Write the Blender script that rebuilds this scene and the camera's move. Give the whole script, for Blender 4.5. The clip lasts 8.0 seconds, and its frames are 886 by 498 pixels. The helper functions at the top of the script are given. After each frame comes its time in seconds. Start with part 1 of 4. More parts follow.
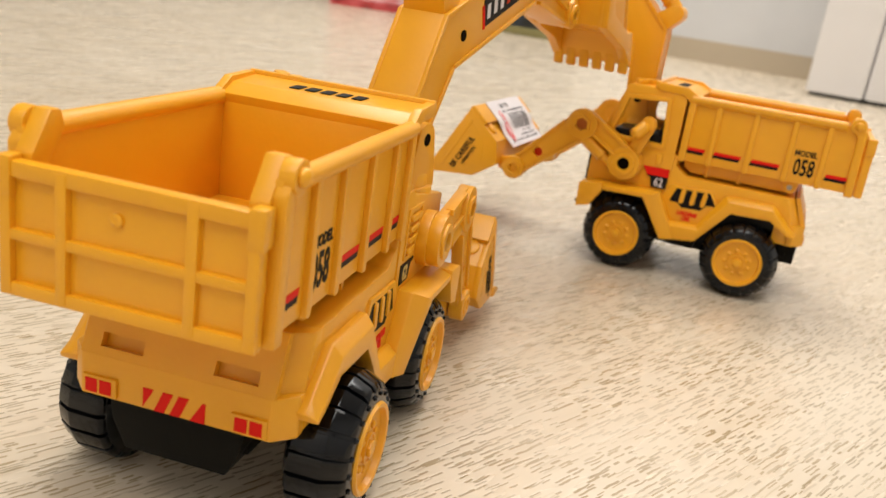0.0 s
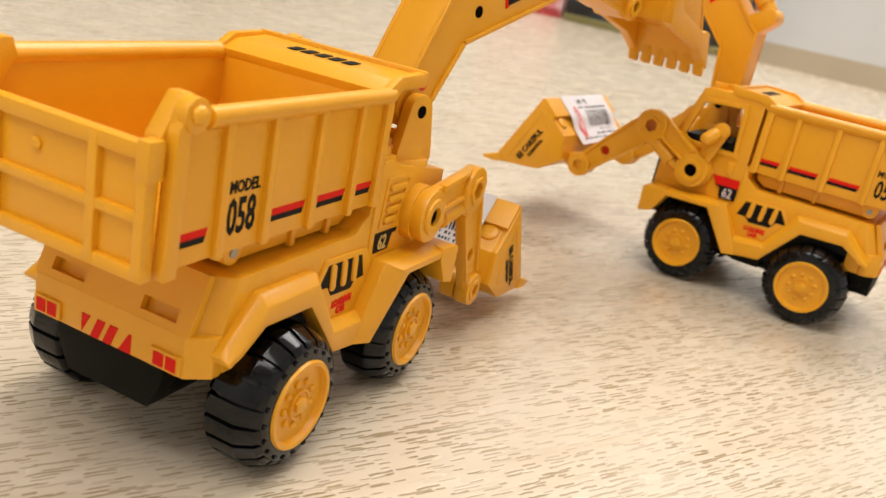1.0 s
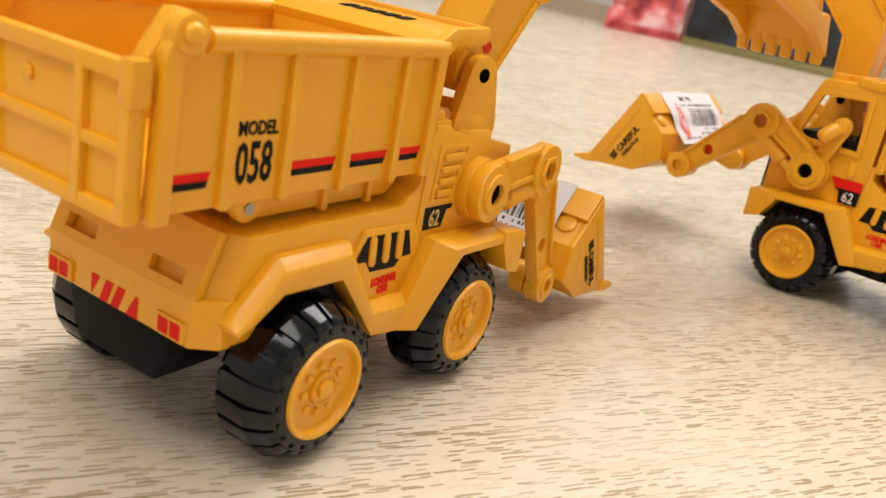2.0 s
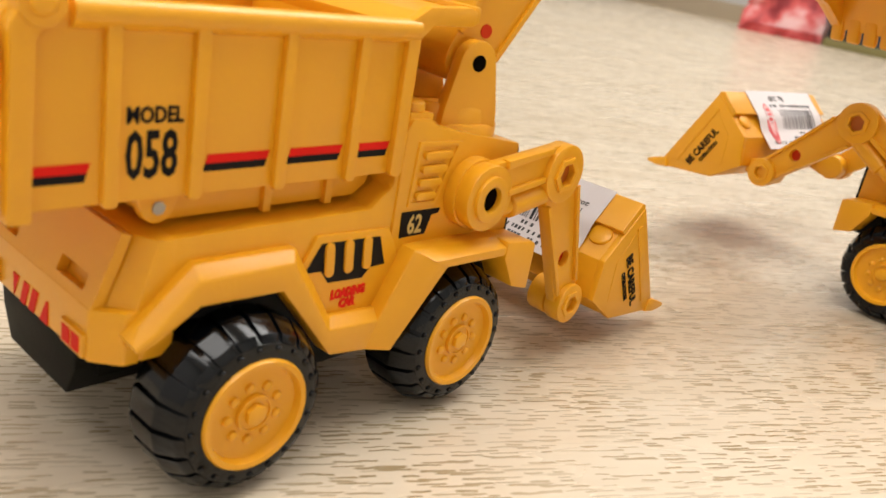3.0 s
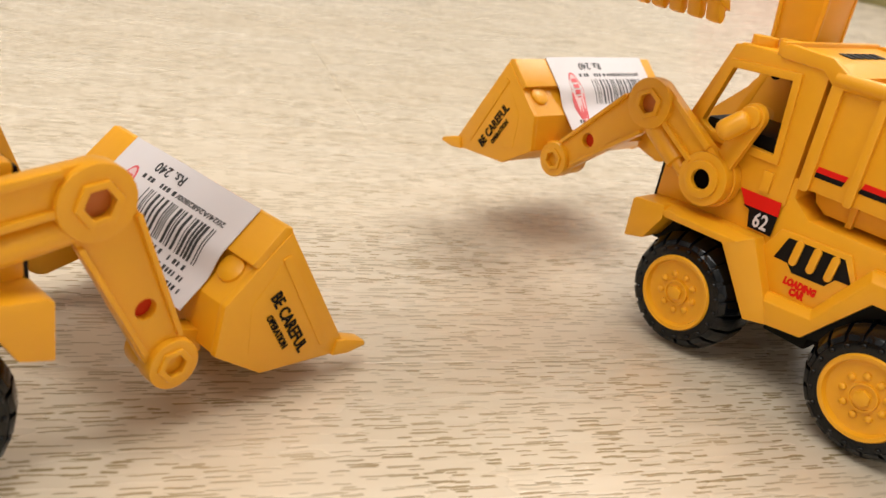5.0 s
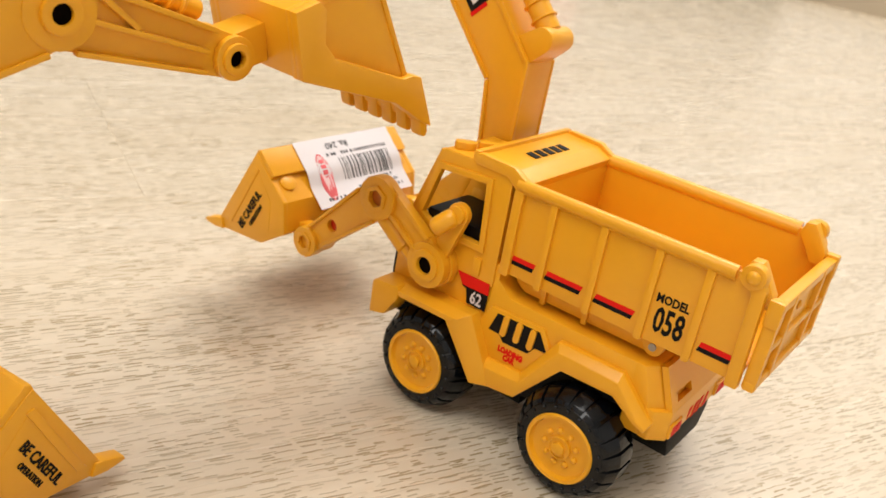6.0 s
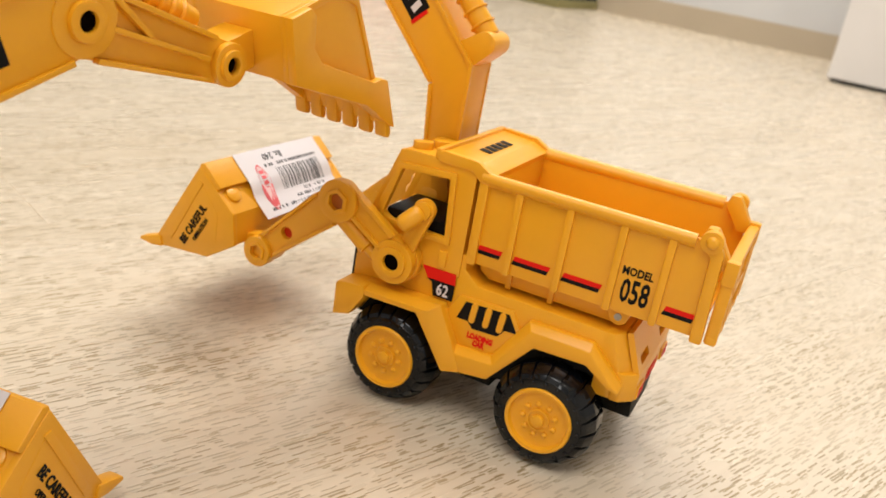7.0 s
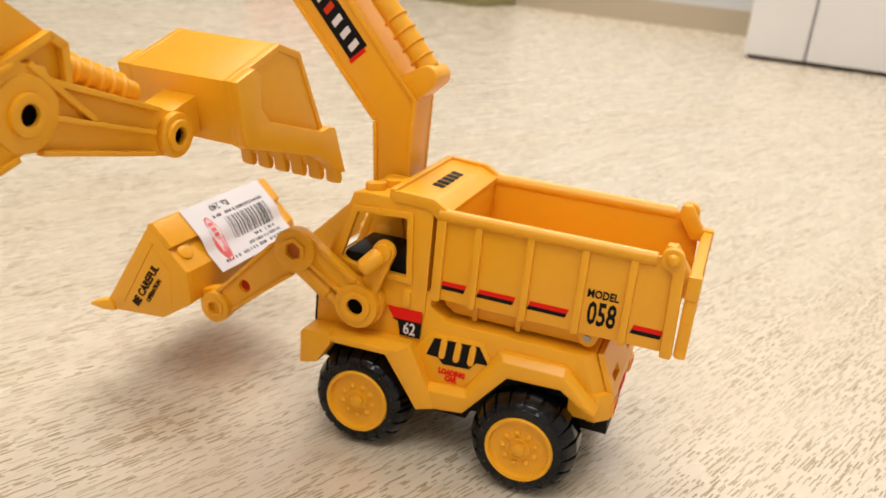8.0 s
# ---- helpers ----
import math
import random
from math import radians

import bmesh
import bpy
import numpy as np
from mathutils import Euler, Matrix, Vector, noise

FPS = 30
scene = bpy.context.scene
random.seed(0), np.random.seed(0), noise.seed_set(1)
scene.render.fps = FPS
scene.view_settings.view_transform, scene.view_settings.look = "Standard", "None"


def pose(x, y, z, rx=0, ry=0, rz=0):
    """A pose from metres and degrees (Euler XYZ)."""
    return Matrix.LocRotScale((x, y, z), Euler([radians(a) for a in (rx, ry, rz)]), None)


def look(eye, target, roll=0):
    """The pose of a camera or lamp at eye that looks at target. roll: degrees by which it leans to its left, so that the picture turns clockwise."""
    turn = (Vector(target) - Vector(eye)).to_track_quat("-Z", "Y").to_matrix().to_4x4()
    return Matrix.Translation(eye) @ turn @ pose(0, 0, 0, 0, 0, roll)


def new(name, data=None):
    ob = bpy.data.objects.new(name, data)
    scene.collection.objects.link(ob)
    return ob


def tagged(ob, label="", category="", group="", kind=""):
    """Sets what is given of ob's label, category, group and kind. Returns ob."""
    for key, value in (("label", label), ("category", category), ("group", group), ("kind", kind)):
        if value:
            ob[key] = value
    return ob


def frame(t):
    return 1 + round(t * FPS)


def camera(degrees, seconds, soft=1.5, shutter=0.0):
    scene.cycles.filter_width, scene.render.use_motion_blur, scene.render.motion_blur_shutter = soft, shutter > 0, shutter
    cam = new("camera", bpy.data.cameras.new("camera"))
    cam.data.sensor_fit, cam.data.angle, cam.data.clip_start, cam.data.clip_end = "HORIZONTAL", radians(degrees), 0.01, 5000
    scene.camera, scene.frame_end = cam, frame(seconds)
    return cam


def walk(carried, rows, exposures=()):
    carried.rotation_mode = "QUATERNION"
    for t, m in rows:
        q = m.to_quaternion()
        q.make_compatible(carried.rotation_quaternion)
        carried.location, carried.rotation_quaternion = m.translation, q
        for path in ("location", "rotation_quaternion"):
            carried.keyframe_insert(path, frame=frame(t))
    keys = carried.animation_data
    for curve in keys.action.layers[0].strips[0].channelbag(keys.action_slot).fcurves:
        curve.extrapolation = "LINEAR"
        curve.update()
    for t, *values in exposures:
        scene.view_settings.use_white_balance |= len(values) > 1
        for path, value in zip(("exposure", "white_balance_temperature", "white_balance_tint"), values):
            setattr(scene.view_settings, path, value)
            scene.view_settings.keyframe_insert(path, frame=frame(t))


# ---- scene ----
S = 0.88           # true size of the plan: the price labels are 50 mm long
U = 0.001 * S      # one unit of the toys' plans, in metres
cam = camera(55.45, 8.0)
cam.data.dof.use_dof, cam.data.dof.focus_distance, cam.data.dof.aperture_fstop = True, 0.22, 25.0
PATH = [
    (0, (0.00336, -0.00380, 0.12019), (0.0472, 1.9025, -0.4831), 8.36),
    (0.5, (0.02909, -0.00742, 0.12440), (-0.0994, 1.8835, -0.5143), 10.11),
    (1, (0.04809, 0.00191, 0.11922), (-0.2442, 1.8705, -0.5312), 11.54),
    (1.5, (0.05762, 0.01321, 0.10274), (-0.3809, 1.8559, -0.5393), 12.00),
    (1.7, (0.05714, 0.01729, 0.10225), (-0.4297, 1.8507, -0.5315), 11.50),
    (2.8, (0.07462, 0.05357, 0.10327), (-0.6878, 1.7750, -0.5715), 10.27),
    (3, (0.07930, 0.06049, 0.10139), (-0.7444, 1.7513, -0.5788), 10.02),
    (3.5, (0.10492, 0.07970, 0.10439), (-0.8475, 1.6885, -0.6060), 9.56),
    (4, (0.11276, 0.10082, 0.11503), (-0.8893, 1.6548, -0.6473), 10.00),
    (4.5, (0.12097, 0.12309, 0.11203), (-0.8184, 1.6990, -0.6842), 10.18),
    (5, (0.12336, 0.15623, 0.11347), (-0.6417, 1.8230, -0.6843), 10.26),
    (5.2, (0.13107, 0.15936, 0.11161), (-0.5679, 1.8518, -0.6927), 9.98),
    (6.3, (0.14700, 0.14863, 0.17485), (-0.1205, 1.9610, -0.6275), 10.54),
    (6.5, (0.12274, 0.13544, 0.16905), (-0.0576, 1.9693, -0.6083), 10.98),
    (7, (0.10935, 0.13348, 0.15434), (0.0848, 2.0033, -0.5550), 10.03),
    (7.5, (0.10289, 0.13248, 0.16209), (0.1612, 2.0076, -0.5312), 7.62),
    (8, (0.10160, 0.13850, 0.16407), (0.2143, 2.0119, -0.5270), 5.65),
]
walk(cam, [(t, look(eye, target, roll)) for t, eye, target, roll in PATH], [(0, -0.08), (1.5, 0.04), (3.0, 0.08), (3.5, 0.14), (4.5, 0.14), (5.2, -0.02), (6.5, 0.0), (8, -0.07)])

# ---- light ----
scene.view_settings.exposure = 0.0
world = bpy.data.worlds.new("room_air")
world.use_nodes = True
world.node_tree.nodes["Background"].inputs[0].default_value = (1.0, 0.97, 0.93, 1)
world.node_tree.nodes["Background"].inputs[1].default_value = 0.3
scene.world = world
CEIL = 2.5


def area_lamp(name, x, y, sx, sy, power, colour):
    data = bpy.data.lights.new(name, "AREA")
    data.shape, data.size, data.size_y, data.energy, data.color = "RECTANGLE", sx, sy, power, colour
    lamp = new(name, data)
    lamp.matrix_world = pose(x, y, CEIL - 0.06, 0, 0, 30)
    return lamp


# Two unseen lamps added overhead, as the shadows suggest; size and power tuned.
area_lamp("unseen_overhead_light", -0.3, -0.8, 2.0, 1.3, 46, (1.0, 0.97, 0.93))
area_lamp("unseen_overhead_light", 0.4, 1.85, 2.0, 1.3, 78, (1.0, 0.97, 0.93))


# ---- materials ----
def material(name, colour, rough=0.5, metal=0.0, coat=0.0):
    mat = bpy.data.materials.new(name)
    mat.use_nodes = True
    b = mat.node_tree.nodes["Principled BSDF"]
    b.inputs["Base Color"].default_value = (*colour, 1)
    b.inputs["Roughness"].default_value = rough
    b.inputs["Metallic"].default_value = metal
    b.inputs["Coat Weight"].default_value = coat
    return mat, mat.node_tree, b


def node(tree, kind, **values):
    n = tree.nodes.new(kind)
    for key, v in values.items():
        n.inputs[key.replace("_", " ")].default_value = v
    return n


def mottle(tree, b, colour, spread, scale, bump_scale, bump, rough=None):
    """Two scales of variation: broad tone shifts and a fine relief."""
    coords = tree.nodes.new("ShaderNodeTexCoord")
    broad = node(tree, "ShaderNodeTexNoise", Scale=scale, Detail=3.0)
    tree.links.new(coords.outputs["Object"], broad.inputs["Vector"])
    mix = tree.nodes.new("ShaderNodeMix")
    mix.data_type = "RGBA"
    mix.inputs["A"].default_value = (*[c * (1 - spread) for c in colour], 1)
    mix.inputs["B"].default_value = (*[min(1, c * (1 + spread)) for c in colour], 1)
    tree.links.new(broad.outputs["Fac"], mix.inputs["Factor"])
    tree.links.new(mix.outputs["Result"], b.inputs["Base Color"])
    fine = node(tree, "ShaderNodeTexNoise", Scale=bump_scale, Detail=2.0)
    tree.links.new(coords.outputs["Object"], fine.inputs["Vector"])
    relief = node(tree, "ShaderNodeBump", Strength=bump, Distance=0.0003)
    tree.links.new(fine.outputs["Fac"], relief.inputs["Height"])
    tree.links.new(relief.outputs["Normal"], b.inputs["Normal"])
    if rough:
        span = node(tree, "ShaderNodeMapRange", To_Min=rough[0], To_Max=rough[1])
        tree.links.new(broad.outputs["Fac"], span.inputs["Value"])
        tree.links.new(span.outputs["Result"], b.inputs["Roughness"])
    return mix


def plastic(name, colour, rough, spread=0.06, bump=0.12, sub=0.0, spec=0.5):
    mat, tree, b = material(name, colour, rough)
    mottle(tree, b, colour, spread, 70, 900, bump, (rough - 0.07, rough + 0.08))
    b.inputs["Subsurface Weight"].default_value = sub
    b.inputs["Specular IOR Level"].default_value = spec
    b.inputs["Subsurface Radius"].default_value = (1.0, 0.45, 0.08)
    b.inputs["Subsurface Scale"].default_value = 0.002
    return mat


YELLOW = plastic("yellow_plastic", (0.82, 0.374, 0.011), 0.34, 0.05)
BLACK = plastic("black_plastic", (0.0035, 0.0035, 0.004), 0.42, 0.2, spec=0.15)
TYRE = plastic("tyre_plastic", (0.002, 0.0026, 0.0036), 0.12, 0.25, 0.03, spec=0.34)
UNDER = plastic("chassis_plastic", (0.007, 0.0065, 0.005), 0.55, 0.15, spec=0.08)


def ink(name, colour):
    mat, tree, b = material(name, colour, 0.55)
    b.inputs["Specular IOR Level"].default_value = 0.15
    return mat


INK_BLACK, INK_RED = ink("black_print", (0.006, 0.005, 0.005)), ink("red_print", (0.72, 0.012, 0.006))
ELBOW_SHADE = plastic("elbow_hole_shade", (0.5, 0.13, 0.008), 0.4)
PAPER = plastic("label_paper", (0.72, 0.68, 0.69), 0.5, 0.03, 0.05)
GILT = plastic("gilt_print", (0.62, 0.44, 0.13), 0.5)
LOGO_RED = material("label_red_print", (0.75, 0.12, 0.13), 0.5)[0]
LOGO_PALE = material("label_pale_print", (0.8, 0.55, 0.55), 0.5)[0]
INK_LABEL = material("label_ink", (0.03, 0.03, 0.032), 0.5)[0]
STEEL = material("steel", (0.4, 0.38, 0.34), 0.5, 1.0)[0]
# Near-black for the shade inside holes that are drawn as flat discs.
HOLE_SHADE, RED_LIT_AND_PRINT = ink("hole_shade", (0.003, 0.0015, 0.001)), ink("red_lit_and_print", (0.6, 0.04, 0.006))
HOLE_SHADE.node_tree.nodes["Principled BSDF"].inputs["Specular IOR Level"].default_value = 0.02

GRAIN = 45.0


def floor_material():
    """Pale oak floorboards: short dark pores along the grain, streaks and broad tone changes from board to board."""
    mat, tree, b = material("pale_oak_board", (0.6, 0.47, 0.33), 0.42)
    coords = tree.nodes.new("ShaderNodeTexCoord")
    spin = tree.nodes.new("ShaderNodeMapping")
    spin.inputs["Scale"].default_value = (1 / S, 1 / S, 1)
    tree.links.new(coords.outputs["Object"], spin.inputs["Vector"])
    info = tree.nodes.new("ShaderNodeObjectInfo")
    shift = node(tree, "ShaderNodeMath")
    shift.operation = "MULTIPLY"
    shift.inputs[1].default_value = 7.0
    tree.links.new(info.outputs["Random"], shift.inputs[0])

    def stretched(along, across, detail, rough=0.5):
        m = tree.nodes.new("ShaderNodeMapping")
        m.inputs["Scale"].default_value = (1 / along, 1 / across, 1)
        tree.links.new(spin.outputs["Vector"], m.inputs["Vector"])
        n = tree.nodes.new("ShaderNodeTexNoise")
        n.noise_dimensions = "4D"
        n.inputs["Scale"].default_value, n.inputs["Detail"].default_value, n.inputs["Roughness"].default_value = 1.0, detail, rough
        tree.links.new(m.outputs["Vector"], n.inputs["Vector"])
        tree.links.new(shift.outputs["Value"], n.inputs["W"])
        return n.outputs["Fac"]

    def step(value, low, high, a=0.0, z=1.0):
        r = node(tree, "ShaderNodeMapRange", From_Min=low, From_Max=high, To_Min=a, To_Max=z)
        tree.links.new(value, r.inputs["Value"])
        return r.outputs["Result"]

    def times(p, q, op="MULTIPLY"):
        m = tree.nodes.new("ShaderNodeMath")
        m.operation = op
        for i, v in enumerate((p, q)):
            if isinstance(v, float):
                m.inputs[i].default_value = v
            else:
                tree.links.new(v, m.inputs[i])
        return m.outputs["Value"]

    def blend(fac, a, z):
        m = tree.nodes.new("ShaderNodeMix")
        m.data_type = "RGBA"
        tree.links.new(fac, m.inputs["Factor"])
        for key, v in (("A", a), ("B", z)):
            if isinstance(v, tuple):
                m.inputs[key].default_value = (*v, 1)
            else:
                tree.links.new(v, m.inputs[key])
        return m.outputs["Result"]

    def dashes(along, across, offset, least, most, thick, share):
        """Short pores along the grain, one to a cell, each of its own length; share: how many of the cells have one."""
        m = tree.nodes.new("ShaderNodeMapping")
        m.inputs["Scale"].default_value, m.inputs["Location"].default_value = (1 / along, 1 / across, 1), (offset, offset * 1.7, 0)
        tree.links.new(spin.outputs["Vector"], m.inputs["Vector"])
        moved_on = tree.nodes.new("ShaderNodeVectorMath")
        tree.links.new(m.outputs["Vector"], moved_on.inputs[0])
        tree.links.new(times(shift.outputs["Value"], 31.0), moved_on.inputs[1])
        cells = tree.nodes.new("ShaderNodeTexVoronoi")
        cells.voronoi_dimensions = "2D"
        cells.inputs["Scale"].default_value, cells.inputs["Randomness"].default_value = 1.0, 0.95
        tree.links.new(moved_on.outputs["Vector"], cells.inputs["Vector"])
        off = tree.nodes.new("ShaderNodeVectorMath")
        off.operation = "SUBTRACT"
        tree.links.new(moved_on.outputs["Vector"], off.inputs[0])
        tree.links.new(cells.outputs["Position"], off.inputs[1])
        axes = tree.nodes.new("ShaderNodeSeparateXYZ")
        tree.links.new(off.outputs["Vector"], axes.inputs[0])
        chance = tree.nodes.new("ShaderNodeSeparateColor")
        tree.links.new(cells.outputs["Color"], chance.inputs[0])
        wander = times(times(stretched(along * 0.4, across * 1.5, 1.0), -0.5, "ADD"), 0.5)
        dx, dy = times(axes.outputs[0], 0.0, "ABSOLUTE"), times(times(axes.outputs[1], wander, "ADD"), 0.0, "ABSOLUTE")
        reach = step(chance.outputs[0], 0.0, 1.0, least, most)
        ends = step(times(reach, dx, "SUBTRACT"), 0.0, 0.07)
        flank = step(times(step(chance.outputs[2], 0.0, 1.0, thick * 0.6, thick * 1.25), dy, "SUBTRACT"), -0.04, 0.06)
        return times(times(ends, flank), step(chance.outputs[1], share - 0.12, share + 0.12, 1.0, 0.0))

    patches = step(stretched(0.06, 0.025, 2.0), 0.36, 0.56, 0.45, 1.0)
    dark = times(times(dashes(0.0098, 0.0019, 0.0, 0.17, 0.48, 0.2, 0.86), dashes(0.017, 0.0031, 3.3, 0.12, 0.46, 0.12, 0.66), "MAXIMUM"), patches)
    streak = step(stretched(0.16, 0.006, 3.0), 0.3, 0.7)
    tone = step(stretched(0.25, 0.09, 2.0), 0.3, 0.7)
    ground = blend(streak, (0.585, 0.48, 0.345), (0.65, 0.55, 0.415))
    ground = blend(times(tone, 0.5), ground, (0.68, 0.60, 0.48))
    colour = blend(times(dark, 0.86), ground, (0.265, 0.19, 0.085))
    tree.links.new(colour, b.inputs["Base Color"])
    tree.links.new(step(stretched(0.05, 0.01, 2.0), 0.3, 0.7, 0.22, 0.34), b.inputs["Roughness"])
    b.inputs["Specular IOR Level"].default_value = 0.85
    relief = node(tree, "ShaderNodeBump", Strength=0.25, Distance=0.0002)
    relief.invert = True
    tree.links.new(dark, relief.inputs["Height"])
    tree.links.new(relief.outputs["Normal"], b.inputs["Normal"])
    return mat


OAK = floor_material()


def matt(name, colour, spread=0.08, scale=6, rough=0.7):
    mat, tree, b = material(name, colour, rough)
    mottle(tree, b, colour, spread, scale, 220, 0.3)
    return mat


WALL = matt("grey_wall_paint", (0.62, 0.62, 0.62))
WALL_FOOT = matt("tan_wall_foot", (0.47, 0.39, 0.28))
CEILING = matt("white_ceiling_paint", (0.8, 0.79, 0.77))
CUPBOARD = matt("white_lacquer", (0.86, 0.84, 0.84), 0.03, 9, 0.35)
SHADOW_GAP = matt("gap_shade_underlay", (0.03, 0.028, 0.025))


# ---- mesh helpers (units of the toys' plans) ----
def prism(pts, a0, a1, axis="y", bevel=0.0, seg=2):
    """The outline pts pushed along an axis: (x, z) for y, (y, z) for x, (x, y) for z."""
    bm = bmesh.new()
    put = {"y": lambda p, a: (p[0], a, p[1]), "x": lambda p, a: (a, p[0], p[1]), "z": lambda p, a: (p[0], p[1], a)}[axis]
    low = [bm.verts.new(put(p, a0)) for p in pts]
    top = [bm.verts.new(put(p, a1)) for p in pts]
    bm.faces.new(low)
    bm.faces.new(top)
    for i in range(len(pts)):
        j = (i + 1) % len(pts)
        bm.faces.new((low[i], low[j], top[j], top[i]))
    bmesh.ops.recalc_face_normals(bm, faces=bm.faces)
    if bevel:
        bmesh.ops.bevel(bm, geom=list(bm.edges), offset=bevel, segments=seg, profile=0.6, affect="EDGES", clamp_overlap=True)
    return bm


def box(x0, x1, y0, y1, z0, z1, bevel=0.0, seg=2):
    return prism([(x0, z0), (x1, z0), (x1, z1), (x0, z1)], y0, y1, "y", bevel, seg)


def ring(outer, inner, a0, a1, bevel=0.0):
    """A plate with an opening: two outlines with as many points each, in x and z."""
    bm = bmesh.new()
    n = len(outer)
    o0, o1, i0, i1 = ([bm.verts.new((p[0], a, p[1])) for p in pts] for pts, a in ((outer, a0), (outer, a1), (inner, a0), (inner, a1)))
    for k in range(n):
        m = (k + 1) % n
        for quad in ((o0[k], o0[m], i0[m], i0[k]), (o1[k], o1[m], i1[m], i1[k]), (o0[k], o0[m], o1[m], o1[k]), (i0[k], i0[m], i1[m], i1[k])):
            bm.faces.new(quad)
    bmesh.ops.recalc_face_normals(bm, faces=bm.faces)
    if bevel:
        bmesh.ops.bevel(bm, geom=[e for e in bm.edges if e.calc_face_angle(0) > 0.3], offset=bevel, segments=2, profile=0.6, affect="EDGES", clamp_overlap=True)
    return bm


def circle(cx, cz, r, n=24, start=0.0):
    return [(cx + r * math.cos(start + 2 * math.pi * i / n), cz + r * math.sin(start + 2 * math.pi * i / n)) for i in range(n)]


def hull(points):
    pts = sorted(set((round(a, 4), round(b, 4)) for a, b in points))

    def half(seq):
        out = []
        for p in seq:
            while len(out) > 1 and (out[-1][0] - out[-2][0]) * (p[1] - out[-2][1]) - (out[-1][1] - out[-2][1]) * (p[0] - out[-2][0]) <= 0:
                out.pop()
            out.append(p)
        return out[:-1]
    return half(pts) + half(pts[::-1])


def seen_from(centre, outline, n):
    """The outline cut by n rays from a centre inside it."""
    out = []
    for i in range(n):
        a = 2 * math.pi * i / n
        dx, dz = math.cos(a), math.sin(a)
        best = 0.0
        for (px, pz), (qx, qz) in zip(outline, outline[1:] + outline[:1]):
            ex, ez = qx - px, qz - pz
            det = ex * dz - ez * dx
            if abs(det) > 1e-9:
                rx, rz = px - centre[0], pz - centre[1]
                k, w = (ex * rz - ez * rx) / det, (dx * rz - dz * rx) / det
                if k > 0 and -1e-6 <= w <= 1 + 1e-6:
                    best = max(best, k)
        out.append((centre[0] + best * dx, centre[1] + best * dz))
    return out


def link_shape(c1, r1, c2, r2):
    return hull(circle(*c1, r1, 28) + circle(*c2, r2, 28))


def disc(cx, cz, r, a0, a1, bevel=0.0, n=28, start=0.0):
    return prism(circle(cx, cz, r, n, start), a0, a1, "y", bevel)


def tube(cx, cz, r, hole, a0, a1, n=28, m=None, bevel=0.0):
    return ring(circle(cx, cz, r, n), circle(cx, cz, hole, n), a0, a1, bevel)


def lathe(profile, n=48, axis="y"):
    """Spins (radius, height) round the y axis; closed where the radius is 0."""
    bm = bmesh.new()
    loops = []
    for r, h in profile:
        loops.append([bm.verts.new((0, h, 0))] if r == 0 else [bm.verts.new((r * math.cos(2 * math.pi * i / n), h, r * math.sin(2 * math.pi * i / n))) for i in range(n)])
    for a, b in zip(loops, loops[1:]):
        for i in range(n):
            j = (i + 1) % n
            if len(a) == 1 and len(b) == 1:
                continue
            if len(a) == 1:
                bm.faces.new((a[0], b[i], b[j]))
            elif len(b) == 1:
                bm.faces.new((a[i], a[j], b[0]))
            else:
                bm.faces.new((a[i], a[j], b[j], b[i]))
    bmesh.ops.recalc_face_normals(bm, faces=bm.faces)
    return bm


def rod(p, q, r, n=20, cap=0.0, r2=None):
    """A round bar from p to q, with rounded ends where cap is given."""
    p, q = Vector(p), Vector(q)
    length = (q - p).length
    r2 = r if r2 is None else r2
    if cap:
        prof = [(0, 0), (r * 0.6, 0.12 * cap), (r * 0.9, 0.5 * cap), (r, cap), (r2, length - cap), (r2 * 0.9, length - 0.5 * cap), (r2 * 0.6, length - 0.12 * cap), (0, length)]
    else:
        prof = [(0, 0), (r, 0), (r2, length), (0, length)]
    bm = lathe(prof, n)
    bm.transform(Matrix.Translation(p) @ (q - p).to_track_quat("Y", "Z").to_matrix().to_4x4())
    return bm


def moved(bm, m):
    bm.transform(m)
    return bm


def mirrored(bm):
    bm.transform(Matrix.Diagonal((1, -1, 1, 1)))
    bmesh.ops.reverse_faces(bm, faces=bm.faces)
    return bm


def placed(origin, right, up):
    """From a drawing's x, y and height to a surface: where its origin, its right and its up lie."""
    r, u = Vector(right).normalized(), Vector(up).normalized()
    n = r.cross(u)
    m = Matrix((r, u, n)).transposed().to_4x4()
    m.translation = origin
    return m


def lettering(text, size, width=None, slant=0.0, deep=0.12, bold=0.018):
    data = bpy.data.curves.new("lettering", "FONT")
    data.body, data.size, data.extrude, data.shear, data.offset = text, size, deep, slant, bold * size
    data.align_x, data.align_y, data.resolution_u = "CENTER", "CENTER", 2
    ob = new("lettering", data)
    bpy.context.view_layer.update()
    me = bpy.data.meshes.new_from_object(ob.evaluated_get(bpy.context.evaluated_depsgraph_get()))
    bm = bmesh.new()
    bm.from_mesh(me)
    bpy.data.objects.remove(ob)
    bpy.data.meshes.remove(me)
    bpy.data.curves.remove(data)
    xs, ys = [v.co.x for v in bm.verts], [v.co.y for v in bm.verts]
    bm.transform(Matrix.Translation((-(min(xs) + max(xs)) / 2, -(min(ys) + max(ys)) / 2, 0)))
    if width:
        bm.transform(Matrix.Diagonal((width / (max(xs) - min(xs)), 1, 1, 1)))
    return bm


MESHES = {}


